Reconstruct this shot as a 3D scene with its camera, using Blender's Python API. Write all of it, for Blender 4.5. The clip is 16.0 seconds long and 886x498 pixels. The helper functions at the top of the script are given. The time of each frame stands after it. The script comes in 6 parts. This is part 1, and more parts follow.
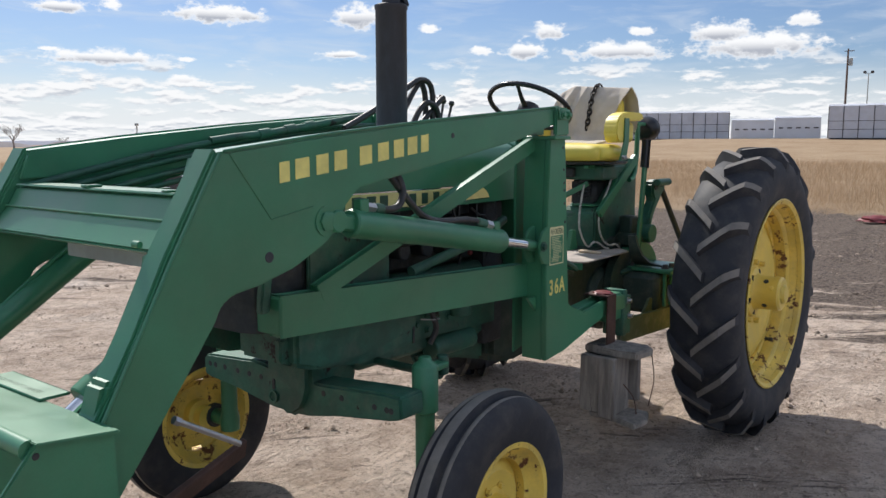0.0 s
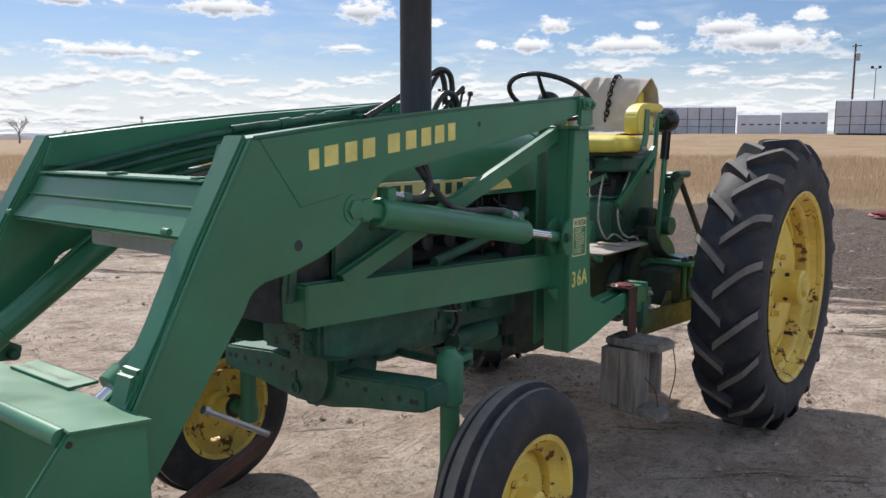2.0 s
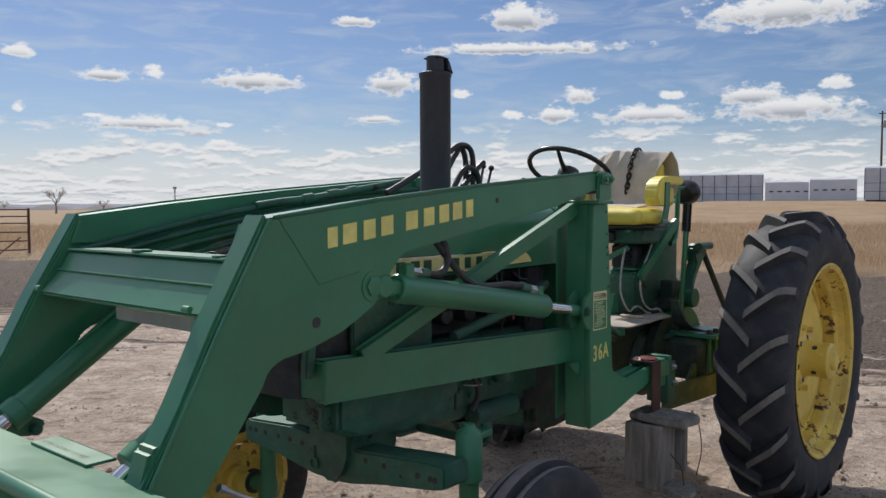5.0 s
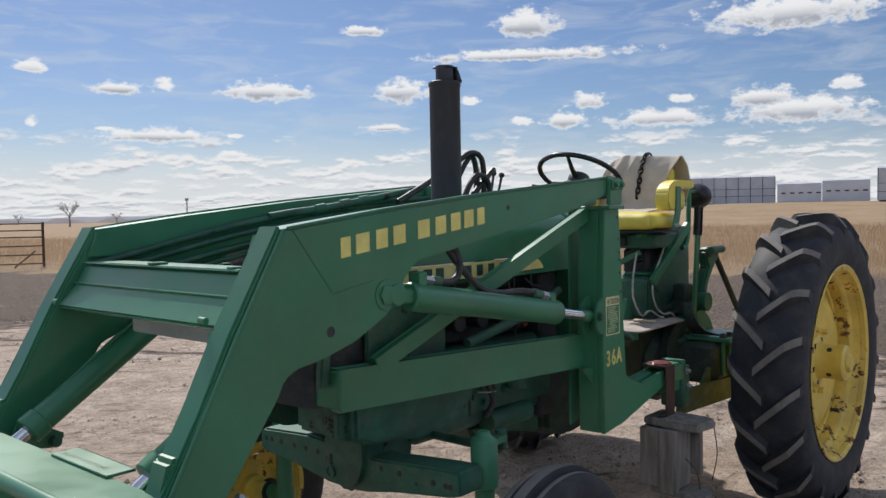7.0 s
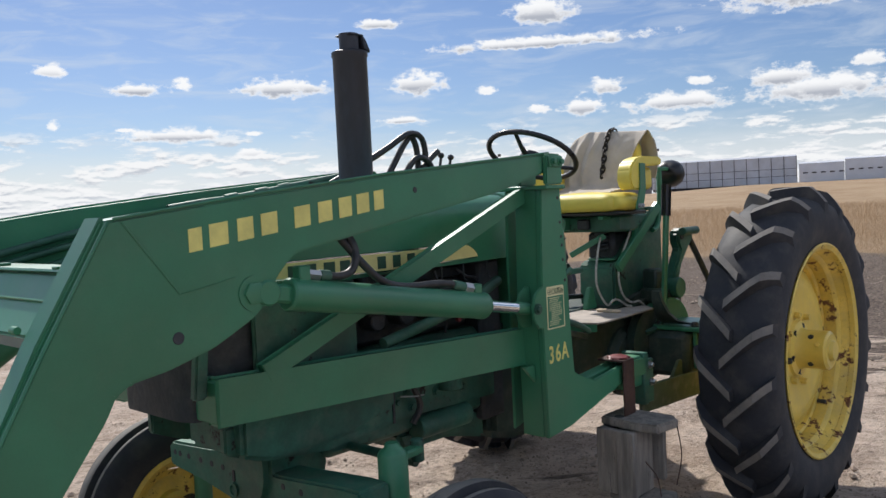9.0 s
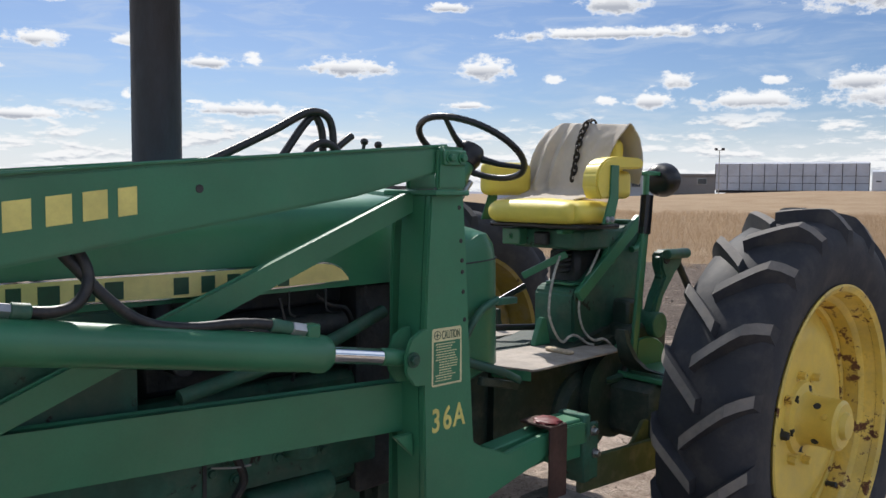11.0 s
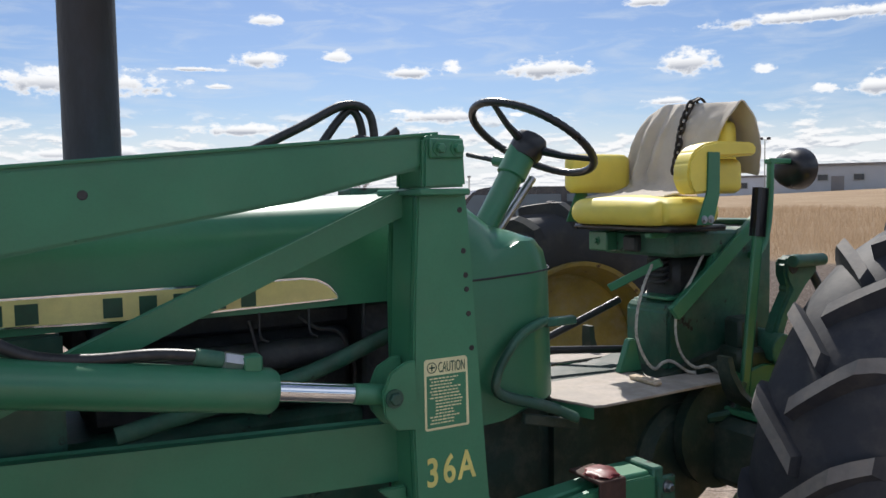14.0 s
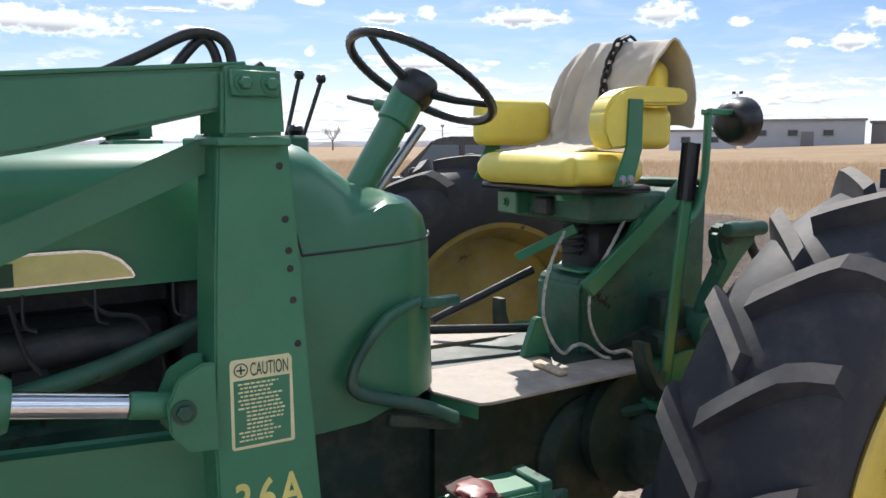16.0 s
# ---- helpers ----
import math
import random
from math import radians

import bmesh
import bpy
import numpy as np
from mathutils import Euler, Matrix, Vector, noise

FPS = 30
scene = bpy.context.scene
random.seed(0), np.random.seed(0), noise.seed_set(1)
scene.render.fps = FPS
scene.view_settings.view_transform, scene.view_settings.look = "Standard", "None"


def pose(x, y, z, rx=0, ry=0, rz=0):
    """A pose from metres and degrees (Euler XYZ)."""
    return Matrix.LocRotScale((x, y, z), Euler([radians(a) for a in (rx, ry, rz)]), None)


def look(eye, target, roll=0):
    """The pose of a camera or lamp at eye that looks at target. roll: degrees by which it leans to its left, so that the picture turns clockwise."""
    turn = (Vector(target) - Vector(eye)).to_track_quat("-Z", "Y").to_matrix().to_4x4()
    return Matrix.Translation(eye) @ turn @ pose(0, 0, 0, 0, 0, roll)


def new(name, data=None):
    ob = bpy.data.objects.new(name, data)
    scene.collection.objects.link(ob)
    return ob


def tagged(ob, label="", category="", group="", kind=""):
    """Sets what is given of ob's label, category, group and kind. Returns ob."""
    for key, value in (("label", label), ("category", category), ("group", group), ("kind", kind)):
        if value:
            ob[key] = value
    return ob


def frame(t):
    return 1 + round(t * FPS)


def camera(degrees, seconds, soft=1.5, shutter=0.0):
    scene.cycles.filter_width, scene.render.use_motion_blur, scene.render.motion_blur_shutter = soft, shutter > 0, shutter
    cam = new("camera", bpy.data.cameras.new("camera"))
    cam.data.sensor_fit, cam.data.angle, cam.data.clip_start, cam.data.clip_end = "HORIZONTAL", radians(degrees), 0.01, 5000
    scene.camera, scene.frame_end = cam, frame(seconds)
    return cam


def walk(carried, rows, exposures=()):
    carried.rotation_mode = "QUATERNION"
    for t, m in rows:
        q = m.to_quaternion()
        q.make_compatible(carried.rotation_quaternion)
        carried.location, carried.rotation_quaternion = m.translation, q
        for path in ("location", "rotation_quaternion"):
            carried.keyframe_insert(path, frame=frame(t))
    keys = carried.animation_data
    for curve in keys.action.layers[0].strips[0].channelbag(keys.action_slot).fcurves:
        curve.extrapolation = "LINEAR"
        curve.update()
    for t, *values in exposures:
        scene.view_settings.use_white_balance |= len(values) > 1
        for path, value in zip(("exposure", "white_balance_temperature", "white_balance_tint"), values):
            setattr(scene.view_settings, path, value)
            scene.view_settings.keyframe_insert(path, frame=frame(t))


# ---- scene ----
cam = camera(57.0, 16.0)
PATH = [
    (0, (-0.036, -0.041, 1.51), (1.525, 1.184, 1.256), -0.0),
    (0.5, (-0.035, -0.019, 1.506), (1.543, 1.186, 1.263), 0.3),
    (1, (-0.056, 0.002, 1.504), (1.509, 1.223, 1.26), 0.4),
    (1.5, (-0.071, 0.015, 1.501), (1.456, 1.279, 1.242), 0.3),
    (2, (-0.058, 0.034, 1.492), (1.495, 1.266, 1.224), 0.2),
    (2.5, (-0.08, 0.004, 1.5), (1.503, 1.203, 1.269), 0.1),
    (3, (-0.082, -0.007, 1.512), (1.469, 1.245, 1.349), -0.1),
    (3.5, (-0.067, -0.013, 1.514), (1.455, 1.278, 1.388), -0.0),
    (4, (-0.06, -0.009, 1.517), (1.456, 1.292, 1.411), 0.4),
    (6.3, (-0.047, 0.006, 1.52), (1.477, 1.297, 1.414), -1.1),
    (6.5, (-0.054, 0.001, 1.522), (1.462, 1.303, 1.424), -1.2),
    (7, (-0.067, -0.009, 1.522), (1.438, 1.306, 1.437), -1.0),
    (7.5, (-0.063, 0.003, 1.511), (1.455, 1.302, 1.413), -1.1),
    (8, (0.042, -0.023, 1.5), (1.551, 1.284, 1.371), -1.3),
    (8.5, (0.211, -0.117, 1.504), (1.682, 1.231, 1.359), -2.2),
    (9, (0.423, -0.073, 1.487), (1.892, 1.28, 1.382), -2.8),
    (9.2, (0.538, -0.005, 1.497), (2.007, 1.35, 1.432), -2.5),
    (11.3, (1.483, 0.103, 1.537), (2.804, 1.598, 1.395), 1.7),
    (11.5, (1.517, 0.118, 1.534), (2.756, 1.682, 1.404), 1.5),
    (12, (1.534, 0.114, 1.545), (2.576, 1.816, 1.414), 1.2),
    (12.5, (1.57, 0.136, 1.538), (2.556, 1.872, 1.407), 0.2),
    (13, (1.666, 0.168, 1.526), (2.722, 1.86, 1.373), -0.8),
    (13.5, (1.887, 0.139, 1.532), (2.941, 1.832, 1.382), -0.5),
    (14, (2.055, 0.12, 1.529), (3.037, 1.857, 1.399), -1.0),
    (14.5, (2.218, 0.242, 1.509), (3.168, 1.999, 1.408), -1.0),
    (15, (2.394, 0.356, 1.526), (3.378, 2.092, 1.39), 0.6),
    (15.5, (2.452, 0.349, 1.532), (3.463, 2.056, 1.284), 1.6),
    (16, (2.495, 0.348, 1.533), (3.529, 2.041, 1.279), -0.0),
]
walk(cam, [(t, look(eye, target, roll)) for t, eye, target, roll in PATH],
     exposures=[(0, 0.05), (2, 0.06), (2.5, 0.06), (3, -0.12), (3.5, -0.28), (4, -0.33), (6.5, -0.2), (7.5, -0.2), (8.5, -0.08), (9.2, 0.0), (11.3, 0.0), (12.5, -0.1), (13, -0.08), (13.5, 0.03), (14, 0.05), (14.5, 0.15), (15, -0.14), (15.5, 0.33), (16, 0.40)])

# ---- light and sky ----
SUN_AZ, SUN_EL = 66.0, 43.0     # degrees from +x towards +y, and above the horizon
scene.view_settings.exposure = 0.0
sun_dir = Vector((math.cos(radians(SUN_AZ)) * math.cos(radians(SUN_EL)), math.sin(radians(SUN_AZ)) * math.cos(radians(SUN_EL)), math.sin(radians(SUN_EL))))
lamp = bpy.data.lights.new("sun", "SUN")
lamp.energy, lamp.angle, lamp.color = 5.0, radians(0.6), (1.0, 0.955, 0.90)
sun = new("sun", lamp)
sun.matrix_world = look(sun_dir * 50, (0, 0, 0))

CLOUDS_A = [(35.1, 12.7, 2.3, 1.2), (35.3, 10.7, 7.5, 0.5), (18.0, 12.2, 5.2, 1.4), (43.8, 8.4, 1.9, 1.0), (53.1, 8.4, 3.0, 0.8), (60.3, 5.4, 3.5, 0.6), (62.6, 8.4, 1.8, 0.5), (59.6, 8.8, 0.6, 0.6), (67.6, 9.5, 1.1, 0.5), (44.9, 6.0, 1.6, 0.3), (39.1, 7.8, 0.7, 0.4), (30.9, 7.5, 1.4, 0.7), (26.1, 6.1, 3.4, 0.8), (32.5, 6.2, 1.6, 0.7), (35.5, 6.3, 0.8, 0.4), (19.8, 7.1, 2.0, 0.9), (17.5, 6.2, 4.2, 1.1), (24.8, 7.4, 0.8, 0.4), (14.8, 7.7, 0.9, 0.6)]
CLOUDS_B = [(55.3, 5.5, 0.6, 0.2), (55.4, 4.2, 1.0, 0.4), (67.7, 6.2, 0.4, 0.4), (63.6, 5.9, 0.6, 0.2), (84.4, 7.4, 5.6, 1.1), (77.2, 8.6, 1.9, 0.2), (72.8, 9.2, 1.8, 0.6), (67.2, 9.5, 0.7, 0.4), (82.0, 4.4, 1.2, 0.4), (73.9, 4.6, 3.0, 0.5), (82.0, 3.1, 1.8, 0.6), (86.0, 3.0, 1.4, 0.4), (72.3, 11.8, 1.2, 0.5), (75.5, 7.5, 1.2, 0.2), (46.3, 12.5, 1.6, 0.5)]


class Nodes:
    """Short ways to make shader nodes."""

    def __init__(self, tree):
        self.tree, self.links = tree, tree.links

    def add(self, kind, **settings):
        node = self.tree.nodes.new(kind)
        for key, value in settings.items():
            if key == "operation":
                node.operation = value
            elif key == "blend_type":
                node.blend_type = value
            elif key == "data_type":
                node.data_type = value
        return node

    def put(self, socket, value):
        if isinstance(value, bpy.types.NodeSocket):
            self.links.new(value, socket)
        else:
            socket.default_value = value

    def math(self, operation, a, b=0.0, clamp=False):
        node = self.add("ShaderNodeMath", operation=operation)
        node.use_clamp = clamp
        self.put(node.inputs[0], a)
        self.put(node.inputs[1], b)
        return node.outputs[0]

    def step(self, value, lo, hi, to_lo=0.0, to_hi=1.0):
        node = self.add("ShaderNodeMapRange")
        node.interpolation_type = "SMOOTHSTEP"
        self.put(node.inputs[0], value)
        for k, v in zip((1, 2, 3, 4), (lo, hi, to_lo, to_hi)):
            self.put(node.inputs[k], v)
        return node.outputs[0]

    def mix(self, fac, a, b):
        node = self.add("ShaderNodeMix", data_type="RGBA")
        self.put(node.inputs[0], fac)
        for k, v in ((6, a), (7, b)):
            self.put(node.inputs[k], (*v, 1) if isinstance(v, tuple) and len(v) == 3 else v)
        return node.outputs[2]

    def noise(self, vector, scale, detail=4.0, rough=0.55, distortion=0.0):
        node = self.add("ShaderNodeTexNoise")
        self.put(node.inputs["Vector"], vector)
        node.inputs["Scale"].default_value, node.inputs["Detail"].default_value = scale, detail
        node.inputs["Roughness"].default_value, node.inputs["Distortion"].default_value = rough, distortion
        return node.outputs[0]

    def combine(self, x, y, z):
        node = self.add("ShaderNodeCombineXYZ")
        for k, v in enumerate((x, y, z)):
            self.put(node.inputs[k], v)
        return node.outputs[0]


def make_world():
    world = bpy.data.worlds.new("world")
    scene.world = world
    world.use_nodes = True
    n = Nodes(world.node_tree)
    world.node_tree.nodes.clear()
    sky = n.add("ShaderNodeTexSky")
    sky.sky_type, sky.sun_disc = "NISHITA", False
    sky.sun_elevation, sky.sun_rotation = radians(SUN_EL), radians(90 - SUN_AZ)
    sky.air_density, sky.dust_density, sky.ozone_density = 1.0, 0.4, 1.6
    way = n.add("ShaderNodeTexCoord").outputs["Generated"]
    split = n.add("ShaderNodeSeparateXYZ")
    n.put(split.inputs[0], way)
    x, y, z = split.outputs
    az = n.math("MULTIPLY", n.math("ARCTAN2", y, x), 57.2958)
    el = n.math("MULTIPLY", n.math("ARCSINE", z), 57.2958)
    flat = n.combine(n.math("MULTIPLY", az, 0.6), n.math("MULTIPLY", el, 1.0), 0.0)
    puff = n.noise(flat, 1.5, 7.0, 0.62)
    wob = n.math("MULTIPLY", n.math("SUBTRACT", puff, 0.5), 2.6)
    mask, core = 0.0, 0.0
    for a, e, w, h in CLOUDS_A + CLOUDS_B:
        da = n.math("DIVIDE", n.math("SUBTRACT", az, a), w)
        de = n.math("DIVIDE", n.math("SUBTRACT", el, e), h)
        de = n.math("MULTIPLY", de, n.step(de, -0.2, 0.0, 1.5, 1.0))
        r = n.math("SQRT", n.math("ADD", n.math("MULTIPLY", da, da), n.math("MULTIPLY", de, de)))
        r = n.math("ADD", r, wob)
        one = n.step(r, 1.15, 0.55)
        mask = n.math("MAXIMUM", mask, one)
        low = n.math("MULTIPLY", n.step(r, 0.95, 0.25), n.step(de, 0.45, -0.35))
        core = n.math("MAXIMUM", core, n.math("MULTIPLY", low, n.step(w, 0.5, 1.8)))
    # rows of small heaped clouds low over the horizon, brighter on top than below, thin haze above them
    long_flat = n.combine(n.math("MULTIPLY", az, 0.24), n.math("MULTIPLY", el, 1.2), 3.0)
    deep = n.math("MULTIPLY", n.math("POWER", n.math("MAXIMUM", el, 0.05), 0.62), 2.1)
    heap = n.noise(n.combine(n.math("MULTIPLY", az, 0.22), deep, 5.0), 1.55, 7.0, 0.58, 0.15)
    above = n.noise(n.combine(n.math("MULTIPLY", az, 0.22), n.math("ADD", deep, 0.16), 5.0), 1.55, 7.0, 0.58, 0.15)
    wide_gap = n.noise(n.combine(n.math("MULTIPLY", az, 0.10), n.math("MULTIPLY", el, 0.5), 9.0), 1.3, 3.0, 0.5)
    cover = n.math("ADD", n.math("ADD", heap, n.math("MULTIPLY", wide_gap, 0.45)), n.math("MULTIPLY", el, -0.045))
    bank = n.math("MULTIPLY", n.step(cover, 0.52, 0.66), n.step(el, 6.6, 4.4))
    haze = n.step(el, 6.2, 1.0, 0.0, 0.85)
    under = n.step(n.math("SUBTRACT", above, heap), -0.03, 0.12)
    veil = n.math("MULTIPLY", n.step(n.noise(long_flat, 0.8, 5.0, 0.6, 0.6), 0.42, 0.75), n.step(el, 45.0, 4.0, 0.25, 0.42))
    # unseen bright cloud above the view, added as fill light, thinned towards the zenith
    fill_cloud = n.math("MULTIPLY", n.step(n.noise(way, 2.2, 6.0, 0.6), 0.40, 0.56), n.step(el, 16.0, 22.0, 0.0, 0.9))
    fill_cloud = n.math("MULTIPLY", fill_cloud, n.step(el, 36.0, 62.0, 1.0, 0.35))
    blue = n.add("ShaderNodeMix", data_type="RGBA", blend_type="MULTIPLY")
    blue.inputs[0].default_value = 1.0
    n.put(blue.inputs[6], sky.outputs[0])
    blue.inputs[7].default_value = (0.061, 0.069, 0.087, 1)
    bank_col = n.mix(under, (0.92, 0.93, 0.945), (0.55, 0.59, 0.655))
    cloud_col = n.mix(core, (0.95, 0.96, 0.98), (0.44, 0.47, 0.54))
    col = n.mix(veil, blue.outputs[2], (0.66, 0.73, 0.82))
    col = n.mix(fill_cloud, col, (0.86, 0.96, 1.14))
    col = n.mix(haze, col, (0.80, 0.835, 0.88))
    col = n.mix(bank, col, bank_col)
    col = n.mix(mask, col, cloud_col)
    back = n.add("ShaderNodeBackground")
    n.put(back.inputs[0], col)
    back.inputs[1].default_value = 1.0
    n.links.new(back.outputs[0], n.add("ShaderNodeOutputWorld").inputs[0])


make_world()


# ---- materials ----
def material(name, base, rough=0.5, metal=0.0, vary=0.25, scale=3.0, fine=60.0, bump=0.15, bump_depth=0.002,
             spots=None, spot_amount=0.0, spot_scale=9.0, stretch=(1, 1, 1), coat=0.0, dust=0.0, per_piece=0.0, scuff=0.0):
    """A surface with broad and fine variation, optional spots of rust or chipped paint, dust film and relief."""
    m = bpy.data.materials.new(name)
    m.use_nodes = True
    n = Nodes(m.node_tree)
    bsdf = m.node_tree.nodes["Principled BSDF"]
    coord = n.add("ShaderNodeTexCoord").outputs["Object"]
    mapping = n.add("ShaderNodeMapping")
    n.put(mapping.inputs[0], coord)
    mapping.inputs["Scale"].default_value = stretch
    v = mapping.outputs[0]
    broad = n.noise(v, scale, 5.0, 0.6)
    grain = n.noise(v, fine, 3.0, 0.6)
    dark = tuple(c * (1 - vary) for c in base)
    light = tuple(min(1.0, c * (1 + vary)) for c in base)
    col = n.mix(n.step(broad, 0.3, 0.7), dark, light)
    col = n.mix(n.math("MULTIPLY", n.step(grain, 0.35, 0.75), vary * 0.8), col, tuple(c * 0.55 for c in base))
    if per_piece:
        rnd = n.add("ShaderNodeObjectInfo").outputs["Random"]
        col = n.mix(n.math("MULTIPLY", rnd, per_piece), col, tuple(c * 0.45 for c in base))
    rough_v = n.step(broad, 0.25, 0.75, max(0.0, rough - 0.1), min(1.0, rough + 0.12))
    if dust:
        film = n.math("MULTIPLY", n.step(n.noise(v, scale * 2.3, 6.0, 0.65), 0.42, 0.72), dust)
        col = n.mix(film, col, (0.30, 0.25, 0.19))
    if scuff:
        long_v = n.add("ShaderNodeMapping")
        n.put(long_v.inputs[0], coord)
        long_v.inputs["Scale"].default_value = (2.0, 1.0, 9.0)
        lines = n.step(n.noise(long_v.outputs[0], 9.0, 6.0, 0.75), 0.66, 0.72)
        col = n.mix(n.math("MULTIPLY", lines, scuff), col, tuple(min(1.0, c * 2.2 + 0.03) for c in base))
    if spots:
        s = n.step(n.noise(v, spot_scale, 7.0, 0.7), 1 - spot_amount, 1 - spot_amount + 0.05)
        col = n.mix(s, col, n.mix(grain, tuple(c * 0.55 for c in spots), spots))
        rough_v = n.math("MAXIMUM", rough_v, n.math("MULTIPLY", s, 0.85))
        n.put(bsdf.inputs["Metallic"], n.math("MULTIPLY", n.math("SUBTRACT", 1.0, s), metal))
    else:
        bsdf.inputs["Metallic"].default_value = metal
    n.put(bsdf.inputs["Base Color"], col)
    n.put(bsdf.inputs["Roughness"], rough_v)
    bsdf.inputs["Coat Weight"].default_value = coat
    bsdf.inputs["Coat Roughness"].default_value = 0.25
    if bump:
        b = n.add("ShaderNodeBump")
        b.inputs["Strength"].default_value, b.inputs["Distance"].default_value = bump, bump_depth
        n.put(b.inputs["Height"], n.math("ADD", n.math("MULTIPLY", grain, 0.5), n.noise(v, scale * 6, 4.0)))
        n.links.new(b.outputs[0], bsdf.inputs["Normal"])
    return m


GREEN = material("green paint", (0.036, 0.182, 0.092), 0.40, coat=0.12, vary=0.16, scale=2.2, fine=150, bump=0.10, dust=0.06, scuff=0.10,
                 spots=(0.07, 0.045, 0.03), spot_amount=0.26, spot_scale=16)
GREEN_OLD = material("greasy and shade-darkened green paint", (0.024, 0.104, 0.066), 0.55, vary=0.4, scale=5, fine=90, bump=0.35, dust=0.14,
                     spots=(0.03, 0.022, 0.018), spot_amount=0.40, spot_scale=8)
YELLOW = material("yellow paint", (0.78, 0.57, 0.11), 0.42, vary=0.12, scale=4, fine=120, dust=0.14, spots=(0.15, 0.055, 0.02), spot_amount=0.25, spot_scale=14)
YELLOW_RUST = material("rusty yellow paint", (0.72, 0.52, 0.10), 0.5, vary=0.2, scale=5, fine=100, dust=0.25, spots=(0.16, 0.06, 0.025), spot_amount=0.44, spot_scale=15)
OLIVE = material("olive dusty paint", (0.062, 0.088, 0.040), 0.7, vary=0.25, scale=6, fine=90, dust=0.3, spots=(0.03, 0.06, 0.03), spot_amount=0.34, spot_scale=9)
# dusty yellow, darkened so that the colour holds the far wheel's shade
YELLOW_SHADED = material("shade-darkened dusty yellow paint", (0.30, 0.215, 0.05), 0.75, vary=0.25, scale=5, fine=90, dust=0.45, spots=(0.12, 0.06, 0.03), spot_amount=0.36, spot_scale=8)
RIM_RUST = material("heavily rusted yellow paint", (0.66, 0.46, 0.08), 0.55, vary=0.2, scale=6, fine=100, dust=0.2, spots=(0.19, 0.085, 0.032), spot_amount=0.47, spot_scale=15)
VINYL = material("yellow vinyl", (0.76, 0.61, 0.10), 0.42, vary=0.07, scale=6, fine=260, bump=0.12, bump_depth=0.001, dust=0.06)
DECAL = material("pale yellow decal", (0.74, 0.66, 0.20), 0.5, vary=0.12, scale=14, fine=200, spots=(0.03, 0.12, 0.06), spot_amount=0.30, spot_scale=30)
DECAL_PALE = material("cream decal", (0.70, 0.66, 0.38), 0.5, vary=0.08, scale=14, fine=200)
DECAL_GREEN = material("dark green lettering", (0.02, 0.075, 0.04), 0.5, vary=0.2, scale=20)
STRIP = material("yellow name strip", (0.80, 0.67, 0.27), 0.42, vary=0.1, scale=9, fine=200, dust=0.1)
RUBBER = material("tyre rubber", (0.022, 0.024, 0.031), 0.78, vary=0.3, scale=4, fine=70, bump=0.3, bump_depth=0.003, dust=0.10)
RUBBER_WORN = material("worn rubber lug face", (0.168, 0.155, 0.142), 0.8, vary=0.22, scale=9, fine=60, bump=0.22, bump_depth=0.004, dust=0.3)
BLACK = material("black hose rubber", (0.014, 0.014, 0.016), 0.42, vary=0.3, scale=20, dust=0.08)
SOOT = material("sooty black muffler", (0.026, 0.029, 0.040), 0.5, vary=0.5, scale=7, fine=60, bump=0.6, bump_depth=0.004, spots=(0.05, 0.035, 0.028), spot_amount=0.31, spot_scale=12, stretch=(1, 1, 0.4))
PLASTIC = material("black plastic", (0.012, 0.012, 0.014), 0.35, vary=0.2, scale=12)
CHROME = material("chrome", (0.75, 0.76, 0.78), 0.12, 1.0, vary=0.05, scale=20, bump=0.03)
STEEL = material("bare steel", (0.42, 0.42, 0.43), 0.38, 1.0, vary=0.2, scale=12, spots=(0.12, 0.07, 0.04), spot_amount=0.33)
RUST = material("rusty steel", (0.085, 0.045, 0.034), 0.8, 0.2, vary=0.4, scale=10, bump=0.5)
# near-black green for the low housings and castings, darker than the body paint
GREEN_BLACK = material("near-black green", (0.016, 0.036, 0.027), 0.6, vary=0.4, scale=6, fine=80, bump=0.4, dust=0.15)
# near-black; shade of the engine bay is put into this colour
DARK = material("dark engine grime and bay shade", (0.028, 0.030, 0.033), 0.6, vary=0.5, scale=9, bump=0.5, bump_depth=0.005, dust=0.08)
GREY = material("weathered grey plate", (0.34, 0.35, 0.34), 0.6, vary=0.15, scale=6, dust=0.15)
WOOD = material("weathered grey wood", (0.23, 0.205, 0.18), 0.85, vary=0.35, scale=6, fine=90, bump=0.7, bump_depth=0.004, stretch=(6, 6, 0.7), spots=(0.07, 0.055, 0.045), spot_amount=0.38)
PALE_WOOD = material("pale split wood", (0.58, 0.45, 0.32), 0.8, vary=0.2, scale=9, fine=120, bump=0.4, stretch=(1, 6, 6))
CANVAS = material("beige canvas", (0.50, 0.44, 0.37), 0.9, vary=0.12, scale=7, fine=420, bump=0.3, bump_depth=0.0012, spots=(0.28, 0.23, 0.18), spot_amount=0.32)
ROPE = material("dirty white rope", (0.42, 0.40, 0.36), 0.9, vary=0.35, scale=60, fine=220, bump=0.8)
CHAIN = material("dark chain steel", (0.05, 0.042, 0.036), 0.55, 0.7, vary=0.4, scale=40)
RED = material("faded red plastic", (0.19, 0.03, 0.033), 0.5, vary=0.3, scale=12)
PLATFORM = material("worn platform steel", (0.42, 0.365, 0.32), 0.75, 0.1, vary=0.25, scale=9, fine=90, bump=0.4, dust=0.4, spots=(0.05, 0.15, 0.075), spot_amount=0.27, spot_scale=6)


# ---- mesh helpers ----
YC, G = 2.235, -0.03      # the tractor's middle plane and the ground under the wheels


